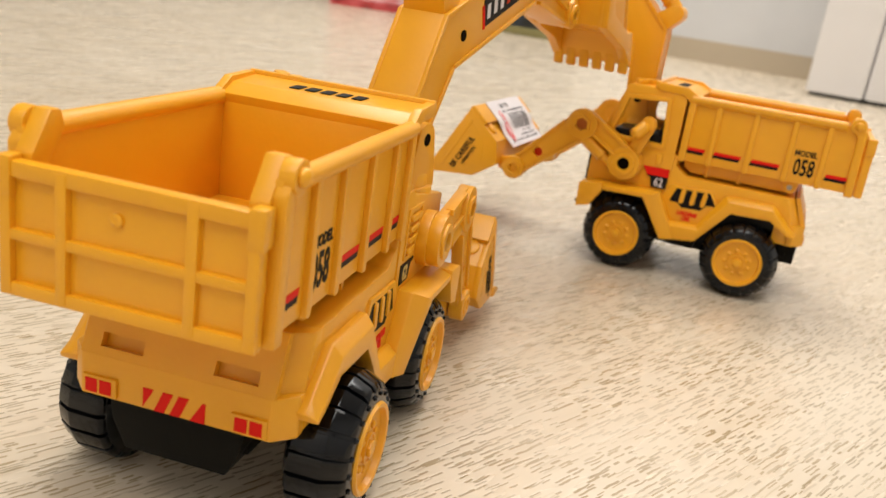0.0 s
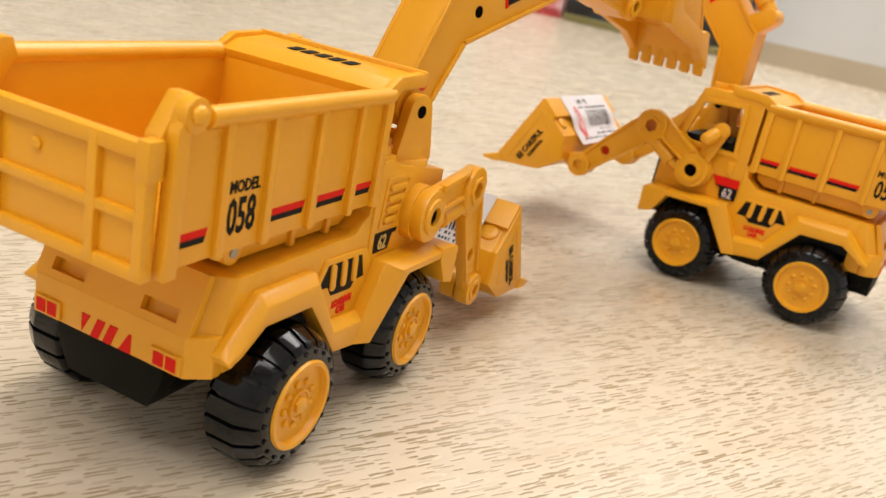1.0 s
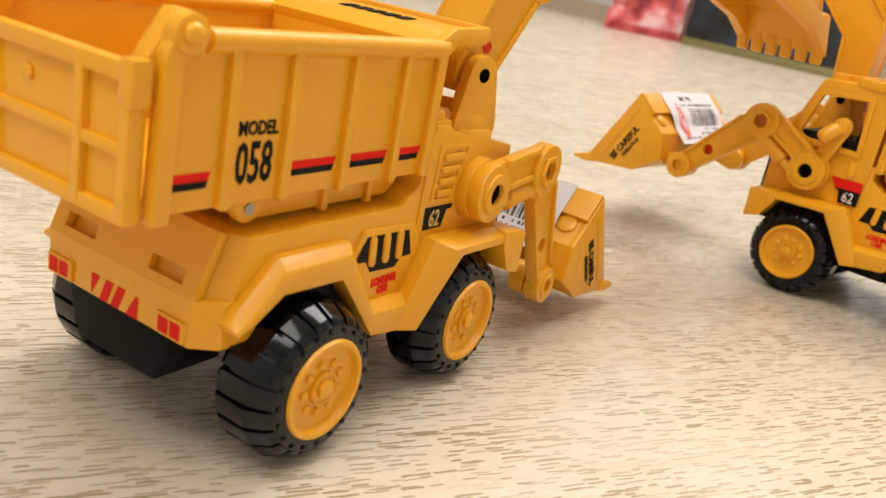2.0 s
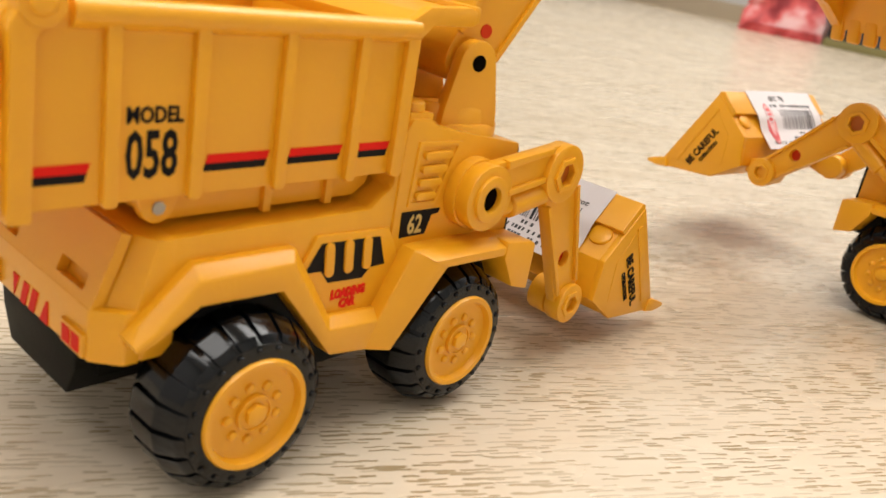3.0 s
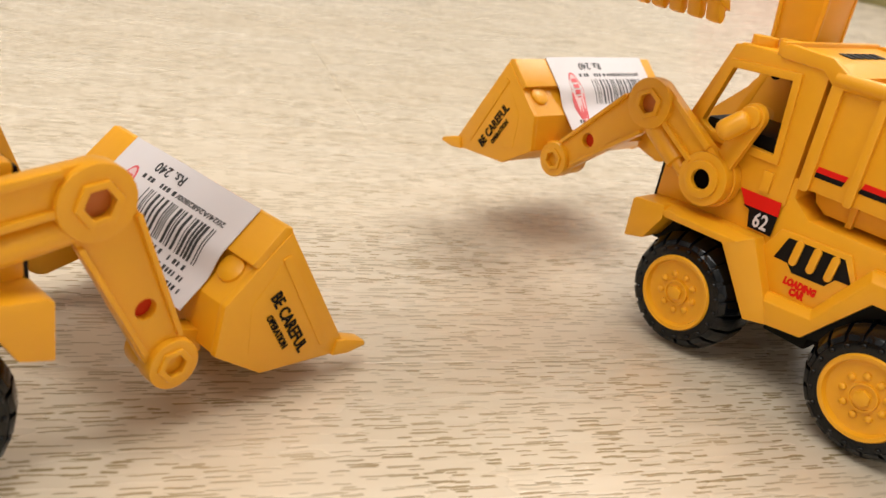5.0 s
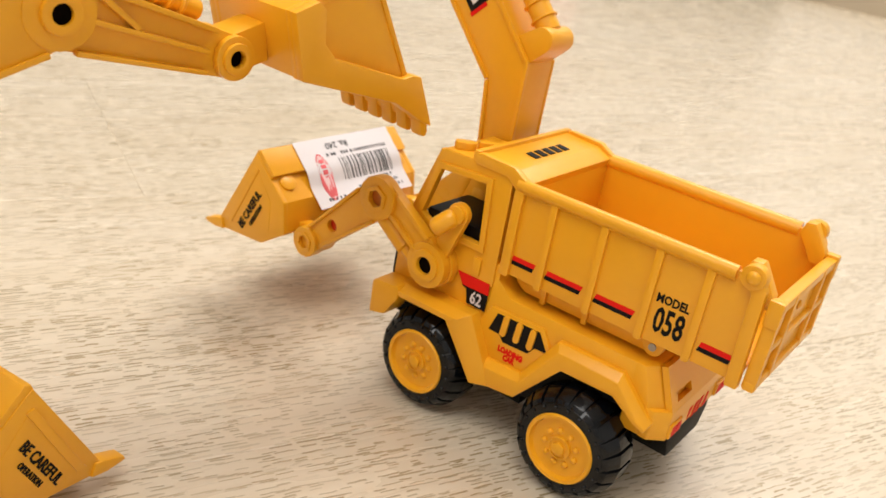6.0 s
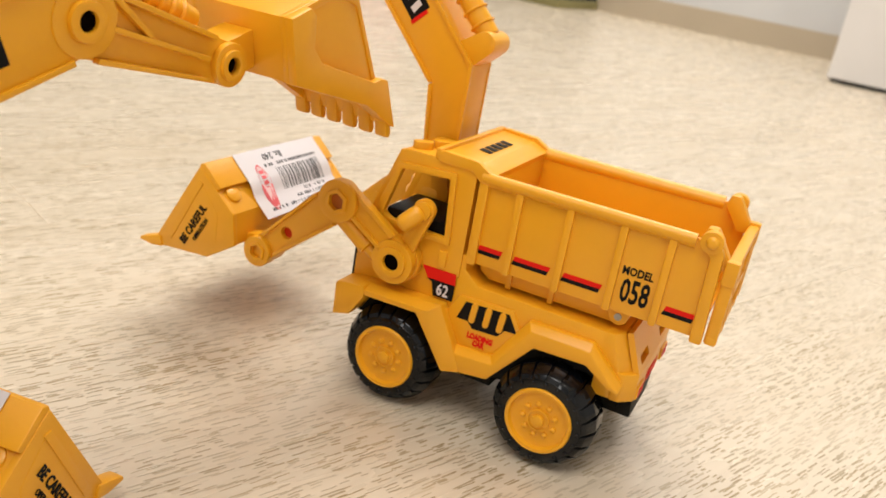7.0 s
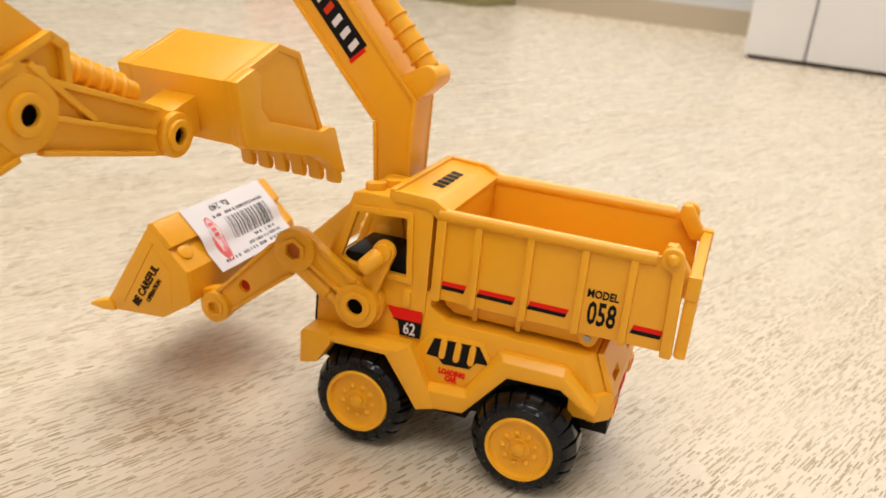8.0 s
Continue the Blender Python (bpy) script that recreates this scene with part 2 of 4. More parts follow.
def joined(name, bms, mat, scale):
    me = bpy.data.meshes.new(name)
    whole = bmesh.new()
    for bm in bms if isinstance(bms, (list, tuple)) else [bms]:
        piece = bpy.data.meshes.new("piece")
        bm.to_mesh(piece)
        bm.free()
        whole.from_mesh(piece)
        bpy.data.meshes.remove(piece)
    whole.transform(Matrix.Scale(scale, 4))
    whole.to_mesh(me)
    whole.free()
    me.materials.append(mat)
    me.shade_smooth()
    me.set_sharp_from_angle(angle=radians(38))
    return me


def part(name, bms, mat, parent, label="", m=None, scale=U):
    """Links one mesh under a thing or under a part; bms may also be a mesh made before."""
    me = bms if isinstance(bms, bpy.types.Mesh) else joined(name, bms, mat, scale)
    ob = new(name, me)
    ob.parent = parent
    if m is not None:
        ob.matrix_basis = Matrix.Translation(m.translation * U) @ m.to_3x3().to_4x4()
    return tagged(ob, label)


def thing(name, label, category, m, group="", kind=""):
    ob = new(name)
    ob.empty_display_size = 0.02
    ob.matrix_basis = m
    return tagged(ob, label, category, group, kind)


# ---- floor, walls, ceiling ----
def slab(name, x0, x1, y0, y1, z0, z1, mat, label, category, m=Matrix(), kind="structure"):
    ob = new(name, joined(name, box(x0, x1, y0, y1, z0, z1), mat, 1.0))
    ob.matrix_basis = m
    return tagged(ob, label, category, kind=kind)


# the far wall runs slantwise; RUN turns the room so that the wall is square to it
RUN = pose(0.30, 2.72, 0, 0, 0, -31)
slab("floor", -5.2, 4, -4, 4.5, -0.05, -0.004, SHADOW_GAP, "dark underlay beneath pale oak floorboards", "floor")
slab("wall_north", -3.1, 3.1, 0, 0.1, -0.004, CEIL, WALL, "plain light grey painted room wall", "wall", RUN)
slab("wall_south", -3.1, 3.1, -4.6, -4.5, -0.004, CEIL, WALL, "plain light grey painted room wall", "wall", RUN)
slab("wall_west", -3.1, -3.0, -4.5, 0, -0.004, CEIL, WALL, "plain light grey painted room wall", "wall", RUN)
slab("wall_east", 3.0, 3.1, -4.5, 0, -0.004, CEIL, WALL, "plain light grey painted room wall", "wall", RUN)
slab("ceiling", -3.1, 3.1, -4.6, 0.1, CEIL, CEIL + 0.1, CEILING, "plain white painted ceiling", "ceiling", RUN)
slab("baseboard", -3.0, 3.0, -0.014, -0.001, 0.0, 0.06, WALL_FOOT, "tan strip along the foot of the wall", "baseboard", RUN)

# ---- the toy trucks ----
LEFT = ((-1, 0, 0), (0, 0, 1))     # right and up of a drawing on the left side, seen from outside
RIGHT = ((1, 0, 0), (0, 0, 1))
REAR = ((0, -1, 0), (0, 0, 1))


def side_of(s):
    return LEFT if s > 0 else RIGHT


def flip(bm, s):
    return bm if s > 0 else mirrored(bm)


def wheel_meshes():
    tyre = [lathe([(11, 17.4), (13.2, 17.7), (15.6, 17.2), (16.9, 15.6), (18.7, 11.6), (18.7, 5.0), (17.8, 1.8), (15.5, 0.4), (11, 0.2), (11, 17.4)], 56)]
    count = 20
    for i in range(count):
        a = 360 / count * i
        lug = prism([(1.8, 16.5), (1.9, 18.7), (3.0, 19.55), (11.6, 19.55), (16.2, 17.3), (17.3, 15.7), (15.0, 14.8)], -2.5, 2.5, "x", 0.35, 2)
        for v in lug.verts:
            v.co.x *= v.co.z / 19.55
        tyre.append(moved(lug, Matrix.Rotation(radians(a), 4, "Y")))
        nick = box(-0.7, 0.7, 16.8, 18.05, 14.0, 15.2, 0.3, 1)
        tyre.append(moved(nick, Matrix.Rotation(radians(a + 9), 4, "Y")))
    rim = [lathe([(0, 17.2), (3.5, 17.2), (3.7, 16.6), (9.6, 16.4), (10.5, 16.6), (11.0, 18.3), (12.1, 18.5), (12.5, 17.9), (12.4, 14), (0, 14)], 56),
           lathe([(3.5, 17.0), (3.6, 17.6), (4.1, 17.6), (4.2, 16.4)], 40), disc(0, 0, 2.5, 17.0, 18.4, 0.4, 6)]
    for i in range(9):
        a = 2 * math.pi * (i + 0.3) / 9
        rim.append(moved(lathe([(1.15, 0), (1.05, 0.7), (0.6, 1.05), (0, 1.15)], 12), Matrix.Translation((6.1 * math.cos(a), 16.4, 6.1 * math.sin(a)))))
    return (joined("axle_drum", rod((0, 0.4, 0), (0, 14, 0), 10.8, 24), BLACK, U), joined("tyre", tyre, TYRE, U), joined("rim", rim, YELLOW, U))


WHEEL = wheel_meshes()


def add_wheels(toy):
    for x in (32.1, -32.1):
        for s in (1, -1):
            m = Matrix.Translation((x, s * (21.4 if x > 0 else 22.9), 19.55)) @ (Matrix() if s > 0 else Matrix.Rotation(math.pi, 4, "Z")) @ Matrix.Rotation(0.21 * x, 4, "Y")
            hub = part("wheel", WHEEL[0], BLACK, toy, "", m)
            part("tyre", WHEEL[1], TYRE, hub, "glossy black treaded tyre")
            part("rim", WHEEL[2], YELLOW, hub)


ARCH = [(44, 41.5), (22, 42), (9.3, 21.4), (3, 22.2), (-8.1, 23.7), (-23.2, 42.5), (-42.4, 43.2), (-51, 37.6), (-55, 36.4)]
REAR_ARCH = [(3.2, 22.2), (-8.1, 23.7), (-23.2, 42.5), (-42.4, 43.2), (-51, 37.6), (-55, 36.2)]
FLARE_FOOT = [(-56, 38.4), (-53.4, 40.8), (-42.7, 51.0), (-18.8, 50.6), (-7.2, 32.2), (7.4, 31.2)] + REAR_ARCH
FLARE_FACE = [(-55.6, 37.4), (-52, 39.4), (-43, 48.4), (-20.8, 48.4), (-9.2, 30.2), (6.0, 29.2)] + REAR_ARCH


def front_flare():
    """The front fender stands further out than the rear one; a slanting facet leads to it from the sill."""
    pts = {"a": (3.0, 34.1, 22.1), "b": (6.6, 34.1, 30.6), "c": (14.6, 34.4, 45.9), "d": (47, 34.4, 45.2), "e": (46.4, 39.2, 43.6), "f": (17.2, 39.2, 44.3), "g": (9.3, 36.4, 21.3), "h": (22, 39.2, 42.0), "i": (44, 39.2, 41.4)}
    bm = bmesh.new()
    v = {k: bm.verts.new(p) for k, p in pts.items()}
    for face in ("abcfhg", "cdef", "feih"):
        bm.faces.new([v[k] for k in face])
    loop = "abcdeihg"
    back = {k: bm.verts.new((pts[k][0], 28.6, pts[k][2])) for k in loop}
    for p, q in zip(loop, loop[1:] + loop[0]):
        bm.faces.new((v[p], v[q], back[q], back[p]))
    bm.faces.new([back[k] for k in loop])
    bmesh.ops.recalc_face_normals(bm, faces=bm.faces)
    bmesh.ops.bevel(bm, geom=[e for e in bm.edges if e.calc_face_angle(0) > 0.3], offset=0.4, segments=2, profile=0.6, affect="EDGES", clamp_overlap=True)
    return bm


def loft(lower, upper, a0, a1, a2):
    """A plate of the outline lower from a0 to a1, and from there slanting to the outline upper at a2."""
    bm = bmesh.new()
    loops = [[bm.verts.new((p[0], a, p[1])) for p in pts] for pts, a in ((lower, a0), (lower, a1), (upper, a2))]
    bm.faces.new(loops[0])
    bm.faces.new(loops[2])
    for a, b in zip(loops, loops[1:]):
        for k in range(len(lower)):
            m = (k + 1) % len(lower)
            bm.faces.new((a[k], a[m], b[m], b[k]))
    bmesh.ops.recalc_face_normals(bm, faces=bm.faces)
    bmesh.ops.bevel(bm, geom=[e for e in bm.edges if e.calc_face_angle(0) > 0.5], offset=0.45, segments=2, profile=0.6, affect="EDGES", clamp_overlap=True)
    return bm


def frustum(lower, upper, z0, z1):
    """A block whose plan changes from lower to upper."""
    bm = bmesh.new()
    a, b = ([bm.verts.new((x, y, z)) for x, y in pts] for pts, z in ((lower, z0), (upper, z1)))
    bm.faces.new(a)
    bm.faces.new(b)
    for k in range(len(a)):
        m = (k + 1) % len(a)
        bm.faces.new((a[k], a[m], b[m], b[k]))
    bmesh.ops.recalc_face_normals(bm, faces=bm.faces)
    bmesh.ops.bevel(bm, geom=list(bm.edges), offset=0.4, segments=2, profile=0.6, affect="EDGES", clamp_overlap=True)
    return bm


def add_body(toy):
    low = [(-46, 40), (-46, 55.8), (3.5, 55.8), (9.5, 60.5), (9.5, 66), (55.2, 66), (55.6, 44), (47, 41.5)] + ARCH[1:-3] + [(-44, 43.4)]
    body = part("body", prism(low, -29.2, 29.2, "y", 0.6), YELLOW, toy)
    # tail with slanting corners, and a sloping panel above it with two slots left open
    plan = [(-57.2, -24.4), (-57.2, 24.4), (-51.6, 29.2), (-45, 29.2), (-45, -29.2), (-51.6, -29.2)]
    part("tail", [prism(plan, 31.6, 42.0, "z", 0.5), frustum([(-57.4, -24.4), (-57.4, 24.4), (-53.2, 29.2), (-45, 29.2), (-45, -29.2), (-53.2, -29.2)], [(-51.4, -24.4), (-51.4, 24.4), (-48.6, 29.2), (-45, 29.2), (-45, -29.2), (-48.6, -29.2)], 41.6, 55.75)], YELLOW, body)
    slope = lambda k, d=0.0: (-57.6 + 5.6 * k - d * 0.93, 41.4 + 14.4 * k + d * 0.36)
    for y0, y1, k0, k1 in ((-25.0, -20.3, 0, 1), (-9.2, 9.2, 0, 1), (20.3, 25.0, 0, 1), (-20.4, -9.1, 0, 0.14), (9.1, 20.4, 0, 0.14), (-20.4, -9.1, 0.36, 1), (9.1, 20.4, 0.36, 1)):
        part("tail_strip", prism([slope(k0), slope(k1), slope(k1, 2.2), slope(k0, 2.2)], y0, y1, "y"), YELLOW, body)
    part("tail_plate", prism([(-59.8, -24.6), (-59.8, 24.6), (-55.2, 29.4), (-52, 29.4), (-52, -29.4), (-55.2, -29.4)], 31.4, 42.4, "z", 0.6), YELLOW, body)
    for y in (-19.4, 19.4):
        part("lamp_base", box(-60.6, -59.2, y - 4.6, y + 4.6, 32.0, 37.0, 0.4), YELLOW, body)
    for s in (1, -1):
        part("rear_fender", flip(loft(FLARE_FOOT, FLARE_FACE, 28.6, 31.2, 34.2), s), YELLOW, body)
        part("front_fender", flip(front_flare(), s), YELLOW, body)
        # corner of the bumper
        part("bumper_corner", flip(prism([(44.6, 45.2), (55.4, 44.0), (57.0, 43.0), (56.8, 29.6), (49.6, 31.6), (44.2, 40.6)], 14, 39.6, "y", 0.8), s), YELLOW, body)
        # side vent, black print with three fins, and the step below
        part("side_panel", flip(prism([(-17, 42.6), (-12, 51.6), (9.6, 50.6), (14, 42.6), (6.4, 30), (-8, 30.4)], 28.9, 30.1, "y", 0.4), s), YELLOW, body)
        vent = [(9.2, 41.8), (6.6, 49.1), (-10.8, 49.8), (-14.8, 43.4), (-10.2, 43.2), (-7.8, 40.0), (2.4, 39.4), (4.6, 41.7)]
        part("vent_print", flip(prism(vent, 30.0, 30.25), s), INK_BLACK, body, "black printed side vent")
        for x in (-8.4, -2.8, 2.8):
            part("vent_fin", flip(prism(hull(circle(x - 0.2, 48.6, 1.25, 12) + circle(x + 0.3, 42.8, 1.25, 12)), 29.8, 30.9, "y", 0.3), s), YELLOW, body)
        text = [moved(lettering("LOADING", 3.0, 10.4, 0.08, bold=0.07), placed((-1.3, s * 30.2, 36.6), *side_of(s))), moved(lettering("CAR", 3.0, 4.9, 0.08, bold=0.07), placed((-1.2, s * 30.2, 34.0), *side_of(s)))]
        part("lettering", text, INK_RED, body, "red printed words")
        # number badge
        if s > 0:
            part("badge", prism([(23.6, 54.2), (12.2, 54.6), (12.4, 46.9), (20.4, 46.9), (21.6, 52.2), (23.6, 52.8)], 29.9, 30.13), INK_BLACK, body, "black printed number badge")
            part("badge_band", prism([(26.2, 57.6), (12.4, 57.8), (12.0, 53.4), (23.4, 53.2)], 29.95, 30.27), INK_RED, body, "red printed band")
        else:
            part("badge", prism([(12.8, 54), (26.0, 53.8), (25.4, 52.6), (23.2, 52.4), (21.6, 47.6), (13, 47.6)], -30.15, -29.9), INK_BLACK, body, "black printed number badge")
        part("number", moved(lettering("62", 6.6, 4.8), placed((16.8 if s > 0 else 17.6, s * 30.2, 50.1 if s > 0 else 50.7), *side_of(s))), PAPER if s > 0 else GILT, body, "pale printed number")
        # rear lamps
        for y in (17.6, 21.4):
            part("rear_lamp", moved(box(-1.55, 1.55, -1.75, 1.75, -0.1, 0.12), placed((-60.65, s * y, 34.5), *REAR)), INK_RED, body, "red printed rear light")
    for pts in ([(8.0, 32.0), (8.0, 37.0), (5.2, 37.0)], [(5.0, 31.7), (2.4, 31.7), (0.2, 37.0), (2.8, 37.0)], [(0.9, 31.7), (-1.7, 31.7), (-3.9, 37.0), (-1.3, 37.0)], [(-4.4, 31.7), (-8.2, 31.7), (-8.2, 36.8), (-7.4, 36.8)]):
        part("hazard_stripe", prism(pts, -60.0, -59.7, "x"), INK_RED, body, "red printed hazard stripe")
    # black underside
    under = [box(-54, 53, -17, 17, 22.5, 45.6, 0.8), box(-26, 26, -15, 15, 15, 30, 0.8), prism([(-18, 32.4), (18, 32.4), (17.0, 25.8), (13.4, 18.6), (-13.4, 18.6), (-17.0, 25.8)], -58.6, -40, "x", 0.6),
             box(-8, 6, -28, 28, 18, 24.5, 0.5), prism([(40, 30), (60, 30), (57, 36), (44, 42)], -30, 30, "y", 0.3)]
    chassis = part("chassis", under[0], UNDER, toy, "dull black plastic chassis")
    for name, bm in zip(("belly_pan", "rear_guard", "cross_bar", "nose_guard"), under[1:]):
        part(name, bm, UNDER, chassis)
    for s in (1, -1):
        part("axle_cover", flip(prism([(-55, 36.6), (-51, 38), (-42.4, 43.6), (-23.2, 42.9), (-8.3, 24), (-8, 22), (-16, 24), (-24, 37), (-42, 38), (-54, 35)], 15, 28.8, "y"), s), BLACK, toy)
        part("axle_cover", flip(prism([(6.2, 25), (21, 42.6), (44, 41.8), (54, 32), (48, 32), (42, 38), (24, 38), (14, 25)], 15, 28.8, "y"), s), BLACK, toy)
        part("axle", rod((32.1, s * 6, 19.5), (32.1, s * 26, 19.5), 2.2, 12), STEEL, toy)
        part("axle", rod((-32.1, s * 6, 19.5), (-32.1, s * 26, 19.5), 2.2, 12), STEEL, toy)


def add_cab(toy):
    # engine block under the slewing arm, on the right
    block = [prism([(10.6, 44), (10.6, 73.6), (12.4, 76.6), (18.2, 76.4), (22.0, 74.2), (54, 68.6), (54, 44)], -29.9, 0.5, "y", 0.8), rod((15.6, -25.4, 75), (15.6, -25.4, 80.2), 3.0, 20, 0.8), box(11.6, 19.4, -29.2, -20, 75, 77.6, 0.5)]
    tower = part("engine_block", block, YELLOW, toy)
    frame_in = [(16.2, 70.0), (28.6, 69.6), (22.6, 56.2), (15.2, 56.4)]
    frame_out = [(15.0, 71.2), (30.2, 70.6), (23.4, 55.0), (14.0, 55.3)]
    part("louvre_frame", mirrored(ring(frame_out, frame_in, 29.5, 30.45, 0.25)), YELLOW, tower)
    for i in range(4):
        z = 67.6 - 3.3 * i
        part("louvre", prism(hull(circle(18.2 - 0.35 * i, z, 1.05, 10) + circle(25.8 - 1.35 * i, z + 0.1, 1.05, 10)), -31.0, -29.6, "y", 0.35), YELLOW, tower)
    # cab with open windows, on the left
    outer = [(11.4, 57), (11.4, 98.6), (41.2, 98.4), (50.4, 71.5), (55.2, 60), (55.2, 57)]
    inner = [(19.4, 70.4), (20.9, 92.4), (40.2, 91.2), (45.6, 73.4), (44.2, 72.2), (42.0, 71.2)]
    cab = part("cab", ring(outer, inner, 28.2, 30.0, 0.5), YELLOW, toy)
    lip_o = [(17.0, 68.0), (18.6, 95.0), (42.0, 93.6), (48.8, 73.8), (47.6, 69.6), (44.6, 68.2)]
    part("window_lip", ring(lip_o, inner, 29.6, 31.1, 0.45), YELLOW, cab)
    part("rear_wall", box(11.4, 13.2, -1.0, 29, 57, 98.4, 0.5), YELLOW, cab)
    part("roof", prism([(11.4, 96.6), (42, 96.4), (40.8, 98.8), (11.4, 99.0)], 0.5, 29.8, "y", 0.7), YELLOW, cab)
    for y0, y1 in ((0.5, 3.0), (26.8, 29.7)):
        part("pillar", prism([(40.2, 98), (42.6, 98), (53.8, 67), (50.6, 67)], y0, y1, "y", 0.4), YELLOW, cab)
    part("dashboard", prism([(49.0, 60), (55.2, 60), (54.0, 67.6), (49.4, 69.4)], 0.5, 29.7, "y", 0.5), YELLOW, cab)
    part("inner_wall", ring([(13, 60), (13, 97), (40.6, 97), (50.6, 67), (52, 60)], [(15, 80), (15, 93), (29, 93), (30, 84), (29, 80)], 0.5, 2.0, 0.2), YELLOW, cab)
    for x, y in ((38.0, 25.2), (33.4, 17.6)):
        part("roof_light", prism(hull(circle(x, y, 2.2, 14) + circle(x - 2.6, y - 2.2, 2.2, 14)), 98, 101.6, "z", 0.9), YELLOW, cab)
    part("seat", [box(14, 46, 3, 27.6, 62, 74.5, 1.2), prism([(13.6, 70), (24, 70), (21, 82), (14.5, 82)], 4, 27, "y", 1.2)], BLACK, cab, "black seat in the cab")
    part("side_step", box(17.2, 20.4, 29.6, 31.0, 58.9, 65.4, 0.4), YELLOW, cab)
    part("grille", prism([(54.2, 39), (56.6, 39), (56.4, 60), (55.2, 67.4), (54.2, 67.4)], -29, 29, "y", 0.4), BLACK, toy, "black front grille plate")
    lever = [rod((27.6, 35.2, 79.6), (33.6, 40.2, 72.8), 3.4, 20, 2.6), prism(link_shape((27.4, 79.6), 4.2, (32.5, 62), 3.0), 32.4, 35.0, "y", 0.6), disc(27.4, 79.6, 3.4, 34.6, 36.6, 0.6)]
    part("lever", lever, YELLOW, toy)


def add_bed(toy):
    bed = part("tipper_bed", box(-74.5, 9.2, -27.7, 27.7, 64.3, 66.2, 0.4), YELLOW, toy)
    part("front_wall", box(6.6, 9.5, -28.5, 28.5, 64.2, 96.5, 0.4), YELLOW, bed)
    for s in (1, -1):
        part("side_wall", flip(box(-74.5, 9.3, 27.6, 29.4, 64.2, 97.0, 0.3), s), YELLOW, bed)
        part("top_rail", flip(prism(hull(circle(29.6, 96.3, 2.2, 12) + circle(29.0, 95.6, 2.2, 12)), -66.0, 9.0, "x"), s), YELLOW, bed)
    for s in (1, -1):
        for x, w in ((7.9, 1.8), (-5.8, 1.35), (-24.4, 1.35), (-43.2, 1.35), (-59.3, 1.35)):
            part("rib", flip(prism([(x - w, 94.5), (x + w, 94.5), (x + w, 64.4), (x + w * 0.6, 63.7), (x - w * 0.6, 63.7), (x - w, 64.4)], 28.8, 30.9, "y", 0.4), s), YELLOW, bed)
        post = [prism([(-76.2, 62.6), (-72.2, 62.6), (-71.4, 92), (-67.6, 96), (-68.6, 99.6), (-71.6, 100.4), (-75.4, 94)], 27.4, 31.0, "y", 0.8), disc(-70.8, 97.2, 3.7, 28.0, 31.6, 0.9), rod((-71.0, 30.6, 97.4), (-71.0, 33.4, 97.4), 2.1, 16, 1.4),
                prism([(-67.0, 96.6), (-68.2, 100.8), (-71.4, 101.0), (-77.0, 92.4), (-76.6, 88), (-73, 88)], 23.6, 28.0, "y", 0.7)]
        part("rear_post", [flip(b, s) for b in post], YELLOW, bed)
        lip = [(27.0, 97.6), (27.2, 101.2), (24.8, 102.0), (11.6, 101.4), (4.0, 97.0), (3.0, 94.2), (8.6, 93.2), (13.4, 97.4)]
        part("hood_side", flip(prism(lip, 28.0, 30.8, "y", 0.7), s), YELLOW, bed)
        text = [moved(lettering("MODEL", 4.0, 10.6, bold=0.03), placed((-51.0, s * 29.45, 79.5), *side_of(s))), moved(lettering("058", 11.8, 9.8, bold=0.022), placed((-51.4, s * 29.45, 72.5), *side_of(s)))]
        part("lettering", text, INK_BLACK, bed, "black printed model number")
        for x0, x1 in ((5.8, -3.2), (-8.0, -21.4), (-26.6, -40.3), (-62.4, -72.4)):
            k = -0.5 if s > 0 else 0.5
            part("stripe", flip(prism([(x0, 71.7), (x1, 71.7), (x1 - k, 70.0), (x0 - k, 70.0)], 29.3, 29.55), s), INK_RED, bed, "red printed stripe")
            part("stripe", flip(prism([(x0 - k, 70.0), (x1 - k, 70.0), (x1 - 2 * k, 68.5), (x0 - 2 * k, 68.5)], 29.3, 29.55), s), INK_BLACK, bed, "black printed stripe")
    hood = [prism([(27.4, 99.4), (27.6, 101.0), (12, 99.8), (6.0, 97.0), (6.8, 93.6), (9.0, 93.6), (13.4, 97.6)], -28.6, 28.6, "y", 0.5), box(26.2, 28.6, -30.4, 30.4, 98.2, 102.2, 0.7)]
    part("hood", hood, YELLOW, bed)
    mark = placed((17.6, 0, 100.45), (0, -1, 0), (1, 0, 0.077))
    for i in range(5):
        part("logo_bar", moved(prism([(-11.6 + 4.9 * i, -2.3), (-8.4 + 4.9 * i, -2.3), (-7.8 + 4.9 * i, 2.3), (-11.0 + 4.9 * i, 2.3)], -0.1, 0.14, "z"), mark), INK_BLACK, bed)
    # tailgate
    gate = part("tailgate", box(-79.0, -76.6, -28.4, 28.4, 63.2, 90.8, 0.4), YELLOW, toy)
    for z0, z1 in ((62.8, 65.8), (88.0, 91.4), (75.0, 77.4)):
        part("cross_rib", box(-80.4, -77, -28.8, 28.8, z0, z1, 0.5), YELLOW, gate)
    for y in (-27.4, -14.4, 14.4, 27.4):
        part("upright_rib", box(-80.65, -77, y - 1.3, y + 1.3, 63.2, 90.8, 0.5), YELLOW, gate)
    part("gate_mark", moved(lathe([(1.5, 0.0), (1.5, 0.6), (0.7, 0.9), (0, 0.6)], 14), Matrix.Translation((-79, 2.6, 83.6)) @ Matrix.Rotation(radians(90), 4, "Z")), YELLOW, gate)
